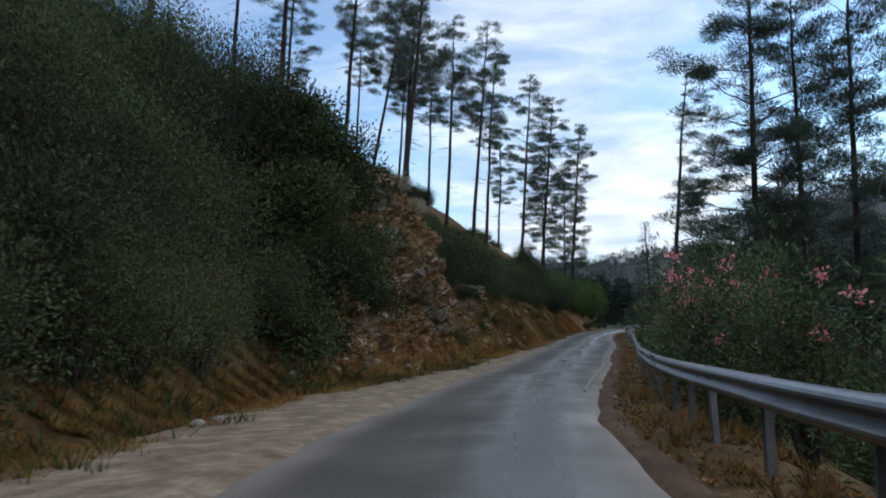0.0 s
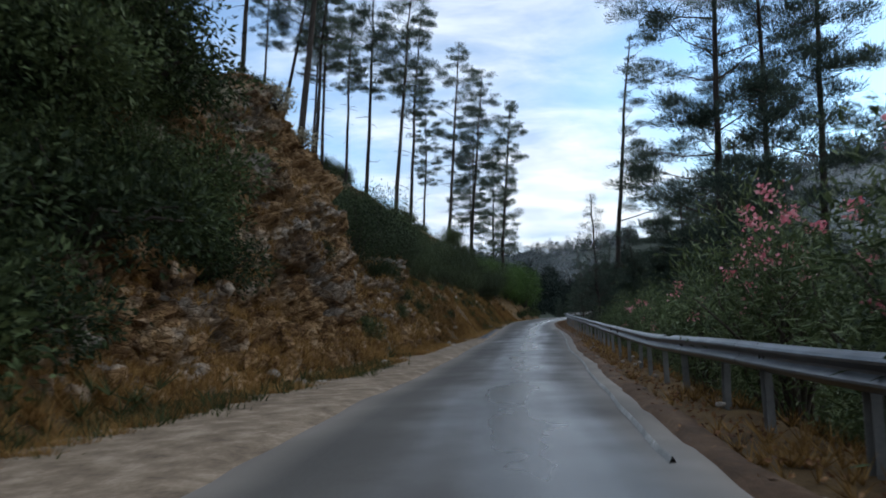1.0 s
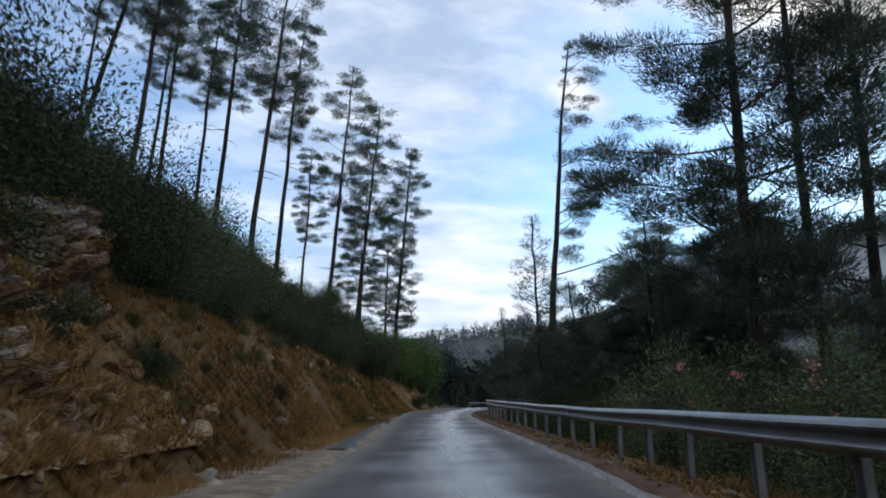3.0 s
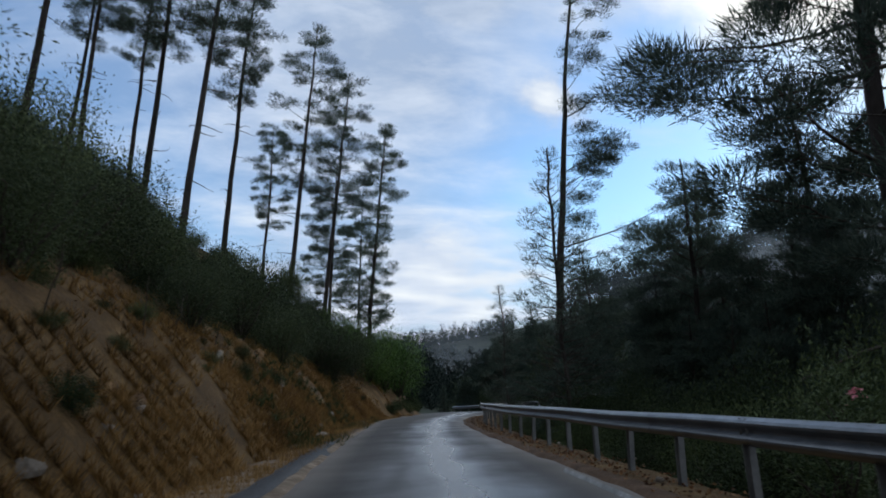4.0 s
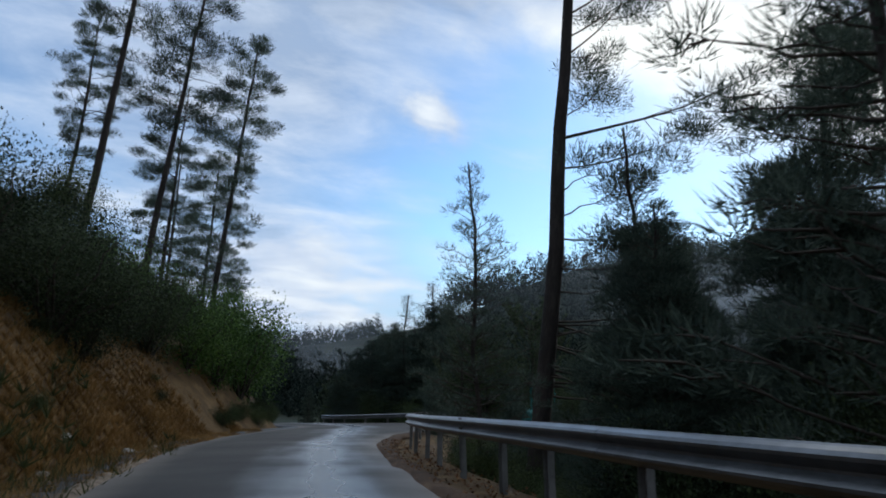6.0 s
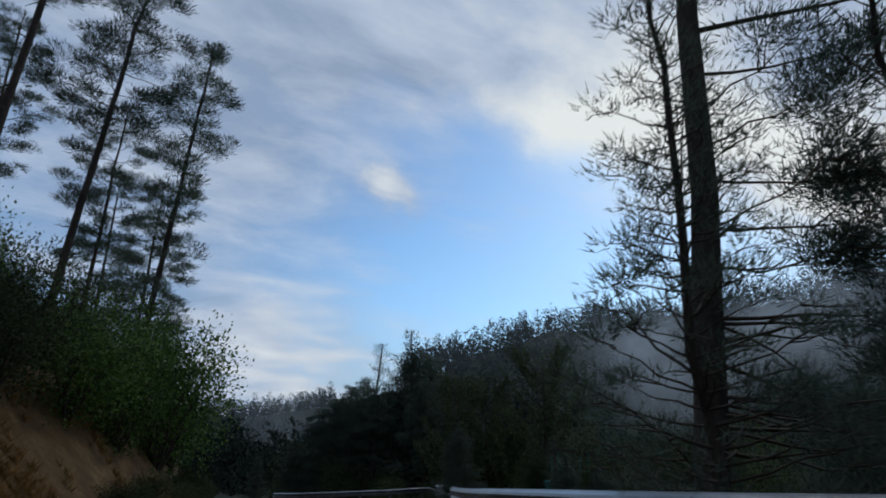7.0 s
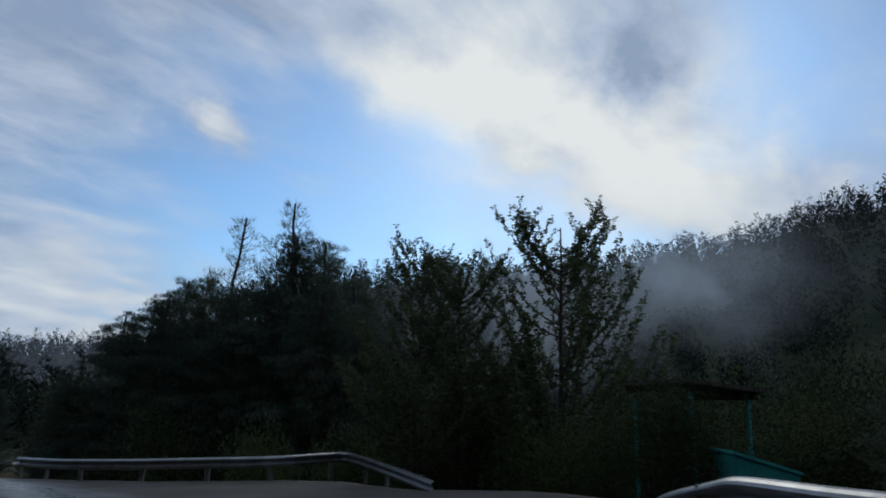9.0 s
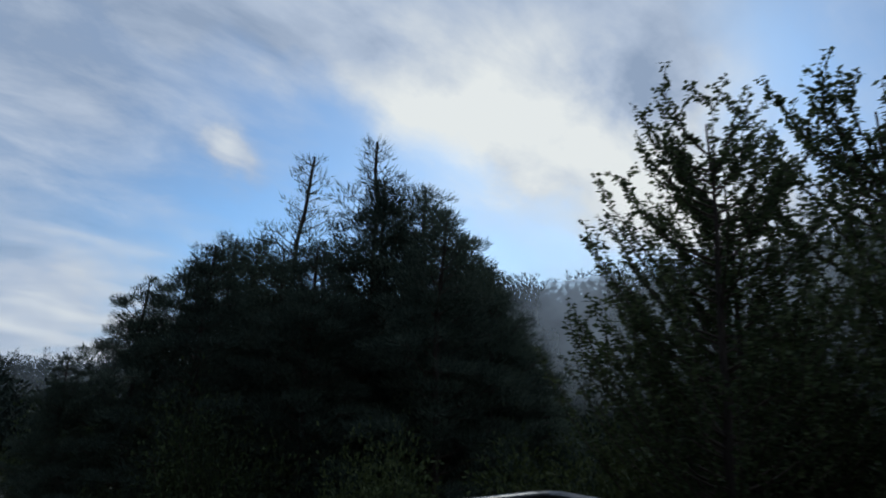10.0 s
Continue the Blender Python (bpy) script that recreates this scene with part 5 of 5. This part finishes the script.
# ---- grass ----
def build_grass():
    rng = np.random.default_rng(55)
    pts = []
    n = 34000
    y = rng.uniform(-3, 66, n)
    i = np.argmin(abs(y[:, None] - CURVE[None, :, 1]), 1)
    d = np.abs(rng.normal(0.6, 1.5, n)) - 0.1
    in_cliff = (y > 13) & (y < 29)
    d = np.where(in_cliff, np.abs(rng.normal(0.1, 0.55, n)), d)
    side = BANK[i] + 0.55 - d
    keep = (lumps(CURVE[i, 0] + side, y, 2.3, 0.7) > -0.45) & ((y < 31) | (lumps(CURVE[i, 0] + side, y, 3.4, 2.2) > -0.75))
    p = CURVE[i, :2] + RIGHT[i] * side[:, None]
    left = np.column_stack([p, height(p[:, 0], p[:, 1])])[keep]
    # tufts on the ledges of the rock face
    a, b = rng.integers(3, CLIFF.shape[0] - 3, 7000), (np.abs(rng.normal(0.0, 0.40, 7000)) * CLIFF.shape[1]).astype(int) % (CLIFF.shape[1] - 2)
    ledge = CLIFF[a, b]
    ledge = ledge[(lumps(ledge[:, 1], ledge[:, 2] * 2, 1.9, 2.0) > 0.08) | (b < 24) | ((a > 236) & (lumps(ledge[:, 1], ledge[:, 2] * 2, 2.6, 5.0) > -0.1))]
    n = 3000
    y = rng.uniform(-3, 34, n)
    i = np.argmin(abs(y[:, None] - CURVE[None, :, 1]), 1)
    side = RIGHT_EDGE[i] + 0.22 + rng.random(n) ** 0.8 * (RAIL[i] - RIGHT_EDGE[i] + 1.6)
    p = CURVE[i, :2] + RIGHT[i] * side[:, None]
    keep = lumps(p[:, 0], p[:, 1], 2.0, 1.7) > -0.2
    right = np.column_stack([p, height(p[:, 0], p[:, 1])])[keep]
    for name, pt, ln, mat, label in (("dry_grass", np.vstack([left, ledge]), 0.25, M_GRASS, "orange-brown dry grass tufts on the bank"), ("verge_grass", right, 0.24, M_GRASS, "short dry grass and litter under the guard rail")):
        v, f = blades(rng, pt, np.tile([0.0, 0.0, 1.0], (len(pt), 1)), 9, ln * 0.85, 0.014, 0.8)
        tagged(new(name, mesh_np(name, v, f, mat)), label, "grass", kind="stuff")
    n = 4500
    pick = left[rng.choice(len(left), n)]
    pick = pick[lumps(pick[:, 0], pick[:, 1], 5.0, 4.0) > 0.15]
    v, f = blades(rng, pick + rng.normal(0, 0.2, pick.shape) * np.array([1, 1, 0]), np.tile([0.0, 0.0, 1.0], (len(pick), 1)), 9, 0.28, 0.026, 0.9)
    tagged(new("green_weed", mesh_np("green_weed", v, f, M_WEED)), "low green weeds among dry grass", "weed", kind="stuff")

    n = 9000
    y = rng.uniform(-2, 60, n)
    i = np.argmin(abs(y[:, None] - CURVE[None, :, 1]), 1)
    right_side = rng.random(n) < 0.6
    side = np.where(right_side, RIGHT_EDGE[i] + 0.02 + np.abs(rng.normal(0, 0.8, n)), BANK[i] + 0.6 - np.abs(rng.normal(0, 1.1, n)))
    p = CURVE[i, :2] + RIGHT[i] * side[:, None]
    z = height(p[:, 0], p[:, 1])
    near = (right_side & (side < RIGHT_EDGE[i] + 0.5)) | (~right_side & (side > BANK[i]))
    z = np.where(near, np.maximum(z, CURVE[i, 2] - 0.03), z) + rng.uniform(0.01, 0.05, n)
    v, f = leaves(rng, np.column_stack([p, z]), unit(rng, n) * np.array([1, 1, 0.35]), 0.05, 0.03)
    tagged(new("fallen_leaves", mesh_np("fallen_leaves", v, f, M_LITTER)), "brown fallen leaves and needles along the verge", "leaf litter", kind="stuff")


build_grass()


def build_dead_stems():
    """Thin dry stalks standing on the bank."""
    rng = np.random.default_rng(171)
    for y, d, tall in ((35.6, 2.2, 1.1), (36.8, 1.6, 0.8), (38.2, 2.4, 1.3), (39.5, 1.7, 0.9), (41.5, 2.0, 0.7), (33.5, 2.5, 1.0), (30.2, 2.0, 0.8), (27.8, 1.7, 0.7), (43.6, 1.9, 0.9), (46.0, 1.6, 0.6)):
        i = int(np.argmin(abs(CURVE[:, 1] - y)))
        stalk = Tubes()
        s = np.linspace(0, 1, 7)[:, None]
        tip = np.array([rng.uniform(-0.15, 0.35), rng.uniform(-0.2, 0.2), tall])
        main = tip * s + rng.normal(0, 0.03, (7, 3)) * s
        stalk.add(main, np.linspace(0.012, 0.004, 7), 4)
        for _ in range(4):
            q = main[rng.integers(2, 6)]
            stalk.add(q + np.linspace(0, 1, 4)[:, None] * (unit(rng, 1)[0] * np.array([0.25, 0.25, 0.1]) + np.array([0, 0, 0.18])), np.linspace(0.006, 0.002, 4), 3)
        o = new("dead_stem", stalk.mesh("dead_stem", M_TWIG))
        o.location = on_ground(y, BANK[i] - d, 0.05)
        tagged(o, "thin dry grey stalk standing on the bank", "dead stem", "dry stalks on the bank")


build_dead_stems()


# ---- broadleaf trees beyond the side turning ----
def poplar_mesh(seed, tall, reach, shoots):
    """A slim tree with steep branches and leaves strung along long shoots."""
    rng = np.random.default_rng(seed)
    trunk, wood = Tubes(), Tubes()
    z = np.linspace(0, tall * 0.93, 12)
    line = np.column_stack([np.cumsum(rng.normal(0, 0.03, 12)), np.cumsum(rng.normal(0, 0.03, 12)), z])
    trunk.add(line, 0.11 * (1 - z / tall) + 0.012, 8)
    c, d = [], []
    for k in range(shoots):
        u = 0.10 + 0.82 * rng.random() ** 1.3
        h = u * tall * 0.93
        a = rng.uniform(0, 2 * np.pi)
        ln = reach * (1.15 - u) * rng.uniform(0.7, 1.25) + 0.7
        s = np.linspace(0, 1, 8)[:, None]
        way_out = np.array([math.cos(a), math.sin(a), 0])
        start = np.array([np.interp(h, z, line[:, 0]), np.interp(h, z, line[:, 1]), h])
        pts = start + way_out * ln * s ** 0.8 + np.array([0, 0, 1.0]) * ln * (0.55 * s + 0.55 * s**2) + rng.normal(0, 0.05, (8, 3)) * s
        wood.add(pts, np.linspace(0.028, 0.005, 8), 4)
        twigs = [pts]
        for _ in range(rng.integers(1, 4)):
            q = pts[rng.integers(3, 7)]
            b = rng.uniform(0, 2 * np.pi)
            tw = q + np.linspace(0, 1, 5)[:, None] * np.array([math.cos(b) * 0.45, math.sin(b) * 0.45, 0.7]) * rng.uniform(0.6, 1.2)
            wood.add(tw, np.linspace(0.012, 0.004, 5), 3)
            twigs.append(tw)
        for tw in twigs:
            run = np.linalg.norm(np.diff(tw, axis=0), axis=1).sum()
            m = max(6, int(run / 0.075))
            f = np.linspace(0.22, 1.0, m)
            q = np.array([[np.interp(g, np.linspace(0, 1, len(tw)), tw[:, k2]) for k2 in range(3)] for g in f])
            turn = rng.uniform(0, 6.3) + np.arange(m) * 0.45
            for flip in (0, np.pi):
                c.append(q + rng.normal(0, 0.012, q.shape))
                d.append(np.column_stack([np.cos(turn + flip), np.sin(turn + flip), rng.uniform(-0.15, 0.45, m)]))
    c, d = np.vstack(c), np.vstack(d)
    v, f = leaves(rng, c, d, 0.145, 0.085, 0.15)
    return trunk.mesh("trunk", M_BARK), wood.mesh("branchwork", M_TWIG), mesh_np("crown", v, f, M_POPLAR)


def build_turning():
    rng = np.random.default_rng(63)
    kinds = [poplar_mesh(3, 11, 3.0, 120), poplar_mesh(4, 10, 2.4, 90)]
    first = {}
    for x, y, tip, k in ((32.7, 74.7, 2.95, 0), (30.8, 76.5, 2.5, 0), (28.9, 76.1, 1.75, 1), (31.9, 76.3, 2.9, 1), (34.4, 74.0, 1.6, 1), (33.6, 72.2, 1.1, 1), (34.2, 71.6, 0.2, 1), (33.0, 76.6, 1.8, 1)):
        z = ground_z(x, y) - 0.2
        m = stand(Vector((x, y, z)), rng.uniform(0, 360), (tip - z) / (11 if k == 0 else 10.6))
        if k in first:
            copy_thing(first[k], m)
        else:
            first[k] = thing("poplar_tree", kinds[k], m, "slender young broadleaf tree with upright leafy shoots", "tree", "trees by the side turning")
    bush = [bush_mesh(80 + k, (1.6, 1.6, 2.2), 8000, (0.08, 0.036), M_LEAF, 0.0, 10) for k in range(2)]
    first = {}
    spots = [(30.0, 79.5, 1.1), (31.5, 77.6, 1.0), (28.4, 81.0, 0.8), (27.0, 83.6, 0.75), (26.8, 87, 0.8), (33, 79.5, 1.4), (30.5, 83, 1.5), (29, 85.5, 1.5), (34.5, 76.5, 1.3), (35.5, 73.5, 1.4), (36.5, 70.5, 1.5), (35, 67.5, 1.4),
             (37.5, 66, 1.6), (33, 65, 1.2), (31.5, 63, 1.3), (29.0, 62.5, 1.1), (36, 79, 1.6), (39, 75, 1.7), (40, 70, 1.7), (28, 60, 1.1), (33.5, 69.2, 1.0), (26.6, 91, 0.9), (31, 92, 1.6), (35, 88, 1.7), (30, 97, 1.1), (34, 100, 1.8), (39, 94, 1.8)]
    for x, y, s in spots:
        k = int(rng.integers(2))
        m = stand(Vector((x, y, ground_z(x, y) - 0.2)), rng.uniform(0, 360), s * rng.uniform(0.9, 1.2), (0, 0), rng.uniform(1.0, 1.4))
        if k in first:
            copy_thing(first[k], m)
        else:
            first[k] = thing("shrub", bush[k], m, "dark bush on the slope past the turning", "shrub", "shrubs on the slopes")

    tall_bush = [bush_mesh(86 + k, (2.3, 2.3, 5.0), 14000, (0.095, 0.042), M_LEAF, 0.0, 14) for k in range(2)]
    first = {}
    # tops of the bushes that close the view over the turning
    for x, y, top in ((34.2, 73.5, -1.46), (34.7, 72.8, -1.22), (35.4, 72.0, -0.98), (36.0, 71.2, -0.81), (35.5, 70.1, -0.68), (36.1, 69.4, -0.52), (35.5, 68.5, -0.37), (36.1, 67.8, -0.16), (28.1, 69.9, -2.36), (28.3, 70.5, -2.55), (29.1, 68.6, -2.15), (28.9, 68.0, -1.99), (29.3, 67.6, -1.9), (30.2, 67.3, -1.69), (30.2, 72.1, -2.15), (30.5, 73.3, -2.26), (30.8, 74.5, -2.15), (31.1, 75.9, -2.42), (30.4, 69.6, -2.41)):
        k = int(rng.integers(2))
        z = ground_z(x, y) - 0.2
        m = stand(Vector((x, y, z)), rng.uniform(0, 360), max(0.4, min(1.2, (top - z) / 6.2)), (0, 0), max(1.0, (top - z) / 7.4))
        if k in first:
            copy_thing(first[k], m)
        else:
            first[k] = thing("tall_shrub", tall_bush[k], m, "tall dark bush on the slope past the turning", "shrub", "shrubs on the slopes")


build_turning()


def box_mesh(name, size, mat, bevel=0.01):
    bm = bmesh.new()
    bmesh.ops.create_cube(bm, size=1.0, matrix=Matrix.Diagonal((*size, 1)))
    if bevel:
        bmesh.ops.bevel(bm, geom=bm.edges[:], offset=bevel, segments=2, affect="EDGES")
    return from_bm(name, bm, mat)


def build_shelter():
    """A low shelter with a dark roof on slim teal posts, beside the turning."""
    z = ground_z(30.1, 70.5)
    shelter = tagged(new("roadside_shelter"), "small open shelter with dark roof on teal posts", "shelter")
    shelter.matrix_basis = pose(30.1, 70.5, z, 0, 0, 55)
    tall = -2.05 - z
    for x in (-0.8, 1.0):
        for y in (-0.55, 0.55):
            p = part("corner_post", box_mesh("corner_post", (0.06, 0.06, tall + 0.4), M_TEAL), shelter, "slim teal post")
            p.location = (x, y, tall / 2 - 0.2)
    r = part("roof", box_mesh("roof", (2.3, 1.5, 0.08), M_BARK, 0.015), shelter, "dark weathered roof sheet")
    r.matrix_basis = pose(0.1, 0, tall + 0.05, 5, 0, 0)
    for y in (-0.6, 0.6):
        b = part("roof_beam", box_mesh("roof_beam", (2.1, 0.08, 0.12), M_BARK, 0.01), shelter)
        b.location = (0.1, y, tall - 0.04 + y * 0.087)


build_shelter()


def build_bin():
    """A teal steel waste container with a sloping lid."""
    z = ground_z(28.05, 68.9) + 0.02
    top = -2.95 - z
    wheelie = tagged(new("waste_container"), "teal steel waste container with sloping lid", "waste container")
    wheelie.matrix_basis = pose(28.05, 68.9, z, 0, 0, 36) @ Matrix.Diagonal((0.72, 0.85, 1, 1))
    bm = bmesh.new()
    base = [(-0.5, -0.38), (0.5, -0.38), (0.5, 0.38), (-0.5, 0.38)]
    rim = [(-0.64, -0.5, top - 0.28), (0.64, -0.5, top - 0.28), (0.64, 0.5, top - 0.04), (-0.64, 0.5, top - 0.04)]
    lo = [bm.verts.new((x, y, 0.16)) for x, y in base]
    hi = [bm.verts.new(p) for p in rim]
    for i in range(4):
        j = (i + 1) % 4
        bm.faces.new((lo[i], lo[j], hi[j], hi[i]))
    bm.faces.new(lo[::-1])
    bm.faces.new(hi)
    bmesh.ops.bevel(bm, geom=bm.edges[:], offset=0.02, segments=2, affect="EDGES")
    body = part("body", from_bm("body", bm, M_TEAL), wheelie)
    lid = part("lid", box_mesh("lid", (1.36, 1.08, 0.05), M_TEAL, 0.018), wheelie)
    lid.matrix_basis = pose(0, 0, top - 0.13, 13.5, 0, 0)
    for x in (-0.66, 0.66):
        h = part("handle", box_mesh("handle", (0.05, 0.3, 0.05), M_POST, 0.012), body, "grey lifting bar")
        h.location = (x, 0, top - 0.35)
    for x in (-0.42, 0.42):
        for y in (-0.28, 0.28):
            bm = bmesh.new()
            bmesh.ops.create_cone(bm, cap_ends=True, segments=16, radius1=0.085, radius2=0.085, depth=0.05, matrix=pose(0, 0, 0, 0, 90, 0))
            bmesh.ops.bevel(bm, geom=bm.edges[:], offset=0.008, segments=1, affect="EDGES")
            w = part("wheel", from_bm("wheel", bm, M_BARK), wheelie, "black rubber wheel")
            w.location = (x, y, 0.085)


build_bin()


# ---- pale dry shrubs on the rock ----
def build_dry_shrubs():
    kinds = [bush_mesh(95 + k, (0.55, 0.55, 0.6), 900, (0.09, 0.03), M_PALE, 0.1, 9) for k in range(2)]
    first = {}
    for a, b, s in ((118, 92, 1.0), (140, 88, 0.9), (168, 104, 1.1), (96, 84, 0.8), (60, 60, 0.8), (185, 40, 0.7), (150, 30, 0.6), (205, 55, 0.7)):
        k = (a + b) % 2
        m = stand(Vector(CLIFF[int(a * 1.43), int(b * 1.38)]) - Vector((0, 0, 0.05)), a * 31.0, s, (0.25, 0))
        if k in first:
            copy_thing(first[k], m)
        else:
            first[k] = thing("dry_shrub", kinds[k], m, "pale dry shrub rooted in the rock face", "shrub", "dry shrubs on the rock")


build_dry_shrubs()


def build_cliff_shrubs():
    """Small dark shrubs and green tufts that hold on to the ledges of the rock face."""
    rng = np.random.default_rng(143)
    kinds = [bush_mesh(120 + k, (0.6, 0.6, 0.7), 3200, (0.055, 0.022), M_LEAF, 0.1, 9) for k in range(2)]
    first = {}
    for k in range(100):
        a = int(rng.uniform(2, 75)) if k < 76 else int(rng.uniform(96, 215))
        b = int(rng.uniform(34, 114)) if k < 76 else int(rng.choice([rng.uniform(105, 126), rng.uniform(15, 60)]))
        j = k % 2
        m = stand(Vector(CLIFF[int(a * 1.43), int(b * 1.38)]) - Vector((0, 0, 0.08)), rng.uniform(0, 360), (rng.uniform(0.9, 1.8) if k < 76 else rng.uniform(0.4, 0.9)), (0.3, 0))
        if j in first:
            copy_thing(first[j], m)
        else:
            first[j] = thing("cliff_shrub", kinds[j], m, "small dark green shrub rooted in the rock face", "shrub", "small shrubs on the rock")


build_cliff_shrubs()


# ---- far woods ----
def build_woods():
    """Crowns of the wood that covers the slopes across the valley, and of the nearer wood below the road."""
    rng = np.random.default_rng(101)
    V, N = [], 0
    for lo, hi, count, tall, quads, size, az0, az1 in ((34, 100, 2000, 6.5, 90, 0.36, -14, 150), (85, 250, 4200, 9.0, 80, 0.72, -14, 150), (70, 330, 3600, 8.0, 70, 0.7, -32, 24)):
        r = np.sqrt(rng.uniform(lo**2, hi**2, count))
        az = np.radians(rng.uniform(az0, az1, count))
        x, y = 18 + np.sin(az) * r, 62 + np.cos(az) * r
        dist = np.min(np.hypot(x[:, None] - CURVE[None, ::6, 0], y[:, None] - CURVE[None, ::6, 1]), 1)
        ok = dist > np.where((y > 92) & (az < 0.45), 7.0, 16.0)
        x, y = x[ok], y[ok]
        z = height(x, y)
        h = tall * rng.uniform(0.55, 1.25, len(x)) * np.where((az[ok] < 0.5) & (np.hypot(x - 18, y - 62) < 80), 0.5, 1.0)
        u = unit(rng, len(x) * quads)
        t = rng.random(len(x) * quads) ** 1.35
        c = np.repeat(np.column_stack([x, y, z]), quads, 0)
        hh = np.repeat(h, quads)
        width = np.repeat(h * rng.uniform(0.2, 0.36, len(x)), quads)
        prof = (1 - t) ** 0.7 * np.minimum(1, 0.35 + t * 3)
        p = c + np.column_stack([u[:, 0] * width * prof, u[:, 1] * width * prof, hh * (0.92 * t - 0.02)])
        v, _ = leaves(rng, p, u * np.array([0.8, 0.8, 0.3]) + np.array([0, 0, 0.55]), size * 1.45, size * 0.5)
        V.append(v)
    v = np.vstack(V)
    tagged(new("far_woods", mesh_np("far_woods", v, np.arange(len(v)).reshape(-1, 4), M_FAR)), "misty dark pine woods on the hills", "woods", kind="stuff")


build_woods()


# ---- mist ----
def mist_material(name, thick, scale, seed):
    m = bpy.data.materials.new(name)
    m.use_nodes = True
    nt = m.node_tree
    nt.nodes.clear()
    out = nt.nodes.new("ShaderNodeOutputMaterial")
    uv = nt.nodes.new("ShaderNodeUVMap").outputs[0]
    sep = nt.nodes.new("ShaderNodeSeparateXYZ")
    link(nt, uv, sep.inputs[0])
    pos = nt.nodes.new("ShaderNodeNewGeometry").outputs["Position"]
    mp = nt.nodes.new("ShaderNodeMapping")
    mp.inputs["Location"].default_value = (seed, seed * 2, 0)
    mp.inputs["Scale"].default_value = (1, 1, 1.2)
    link(nt, pos, mp.inputs[0])
    n = node(nt, "ShaderNodeTexNoise", Scale=scale, Detail=5.0, Roughness=0.5)
    link(nt, mp.outputs[0], n.inputs["Vector"])

    def rim(s, width):
        return maths(nt, "MULTIPLY", maths(nt, "MINIMUM", s, maths(nt, "SUBTRACT", 1.0, s)), 1.0 / width, True)

    a = maths(nt, "MULTIPLY", maths(nt, "SUBTRACT", n.outputs[0], 0.36), 2.8, True)
    a = maths(nt, "MULTIPLY", a, maths(nt, "MULTIPLY", rim(sep.outputs[0], 0.2), rim(sep.outputs[1], 0.42)))
    a = maths(nt, "MULTIPLY", a, thick)
    clear = nt.nodes.new("ShaderNodeBsdfTransparent")
    white = nt.nodes.new("ShaderNodeBsdfDiffuse")
    white.inputs[0].default_value = (0.66, 0.72, 0.78, 1)
    back = nt.nodes.new("ShaderNodeBsdfTranslucent")
    back.inputs[0].default_value = (0.66, 0.72, 0.78, 1)
    both = nt.nodes.new("ShaderNodeAddShader")
    link(nt, white.outputs[0], both.inputs[0])
    link(nt, back.outputs[0], both.inputs[1])
    mix = nt.nodes.new("ShaderNodeMixShader")
    link(nt, a, mix.inputs[0])
    link(nt, clear.outputs[0], mix.inputs[1])
    link(nt, both.outputs[0], mix.inputs[2])
    link(nt, mix.outputs[0], out.inputs[0])
    return m


def build_mist():
    """Thin veils of mist hanging across the valley, curved round the road's end."""
    for k, (r, az0, az1, lo, hi, thick, scale) in enumerate(((78, 47, 77, -1, 22, 0.5, 0.04), (110, 36, 84, 6, 34, 0.14, 0.024), (150, -6, 90, 0, 40, 0.07, 0.018), (300, -12, 40, -14, 30, 0.3, 0.010), (115, -30, 26, -12, 12, 0.5, 0.012))):
        n = 40
        verts, uv = [], []
        for i in range(n + 1):
            t = i / n
            a = radians(az0 + (az1 - az0) * t)
            rr = r * (1 + 0.05 * math.sin(7 * t + k))
            for j in range(9):
                s = j / 8
                verts.append((18 + math.sin(a) * rr, 62 + math.cos(a) * rr, lo + (hi - lo) * s))
                uv.append((t, s))
        i = (np.arange(n)[:, None] * 9 + np.arange(8)[None]).ravel()
        me = mesh_np("mist", verts, np.stack([i, i + 9, i + 10, i + 1], 1), mist_material("mist", thick, scale, 3.0 * k), True)
        layer = me.uv_layers.new(name="UVMap")
        loops = np.empty(len(me.loops), np.int32)
        me.loops.foreach_get("vertex_index", loops)
        layer.data.foreach_set("uv", np.asarray(uv, np.float32)[loops].ravel())
        ob = tagged(new("mist_veil", me), "thin veil of white mist over the valley", "mist", kind="stuff")
        ob.visible_shadow = False


build_mist()


# ---- the plan at its true size ----
for ob in list(scene.objects):
    if ob.parent is None and ob.type in ("MESH", "EMPTY"):
        ob.matrix_basis = Matrix.Scale(UNIT, 4) @ ob.matrix_basis
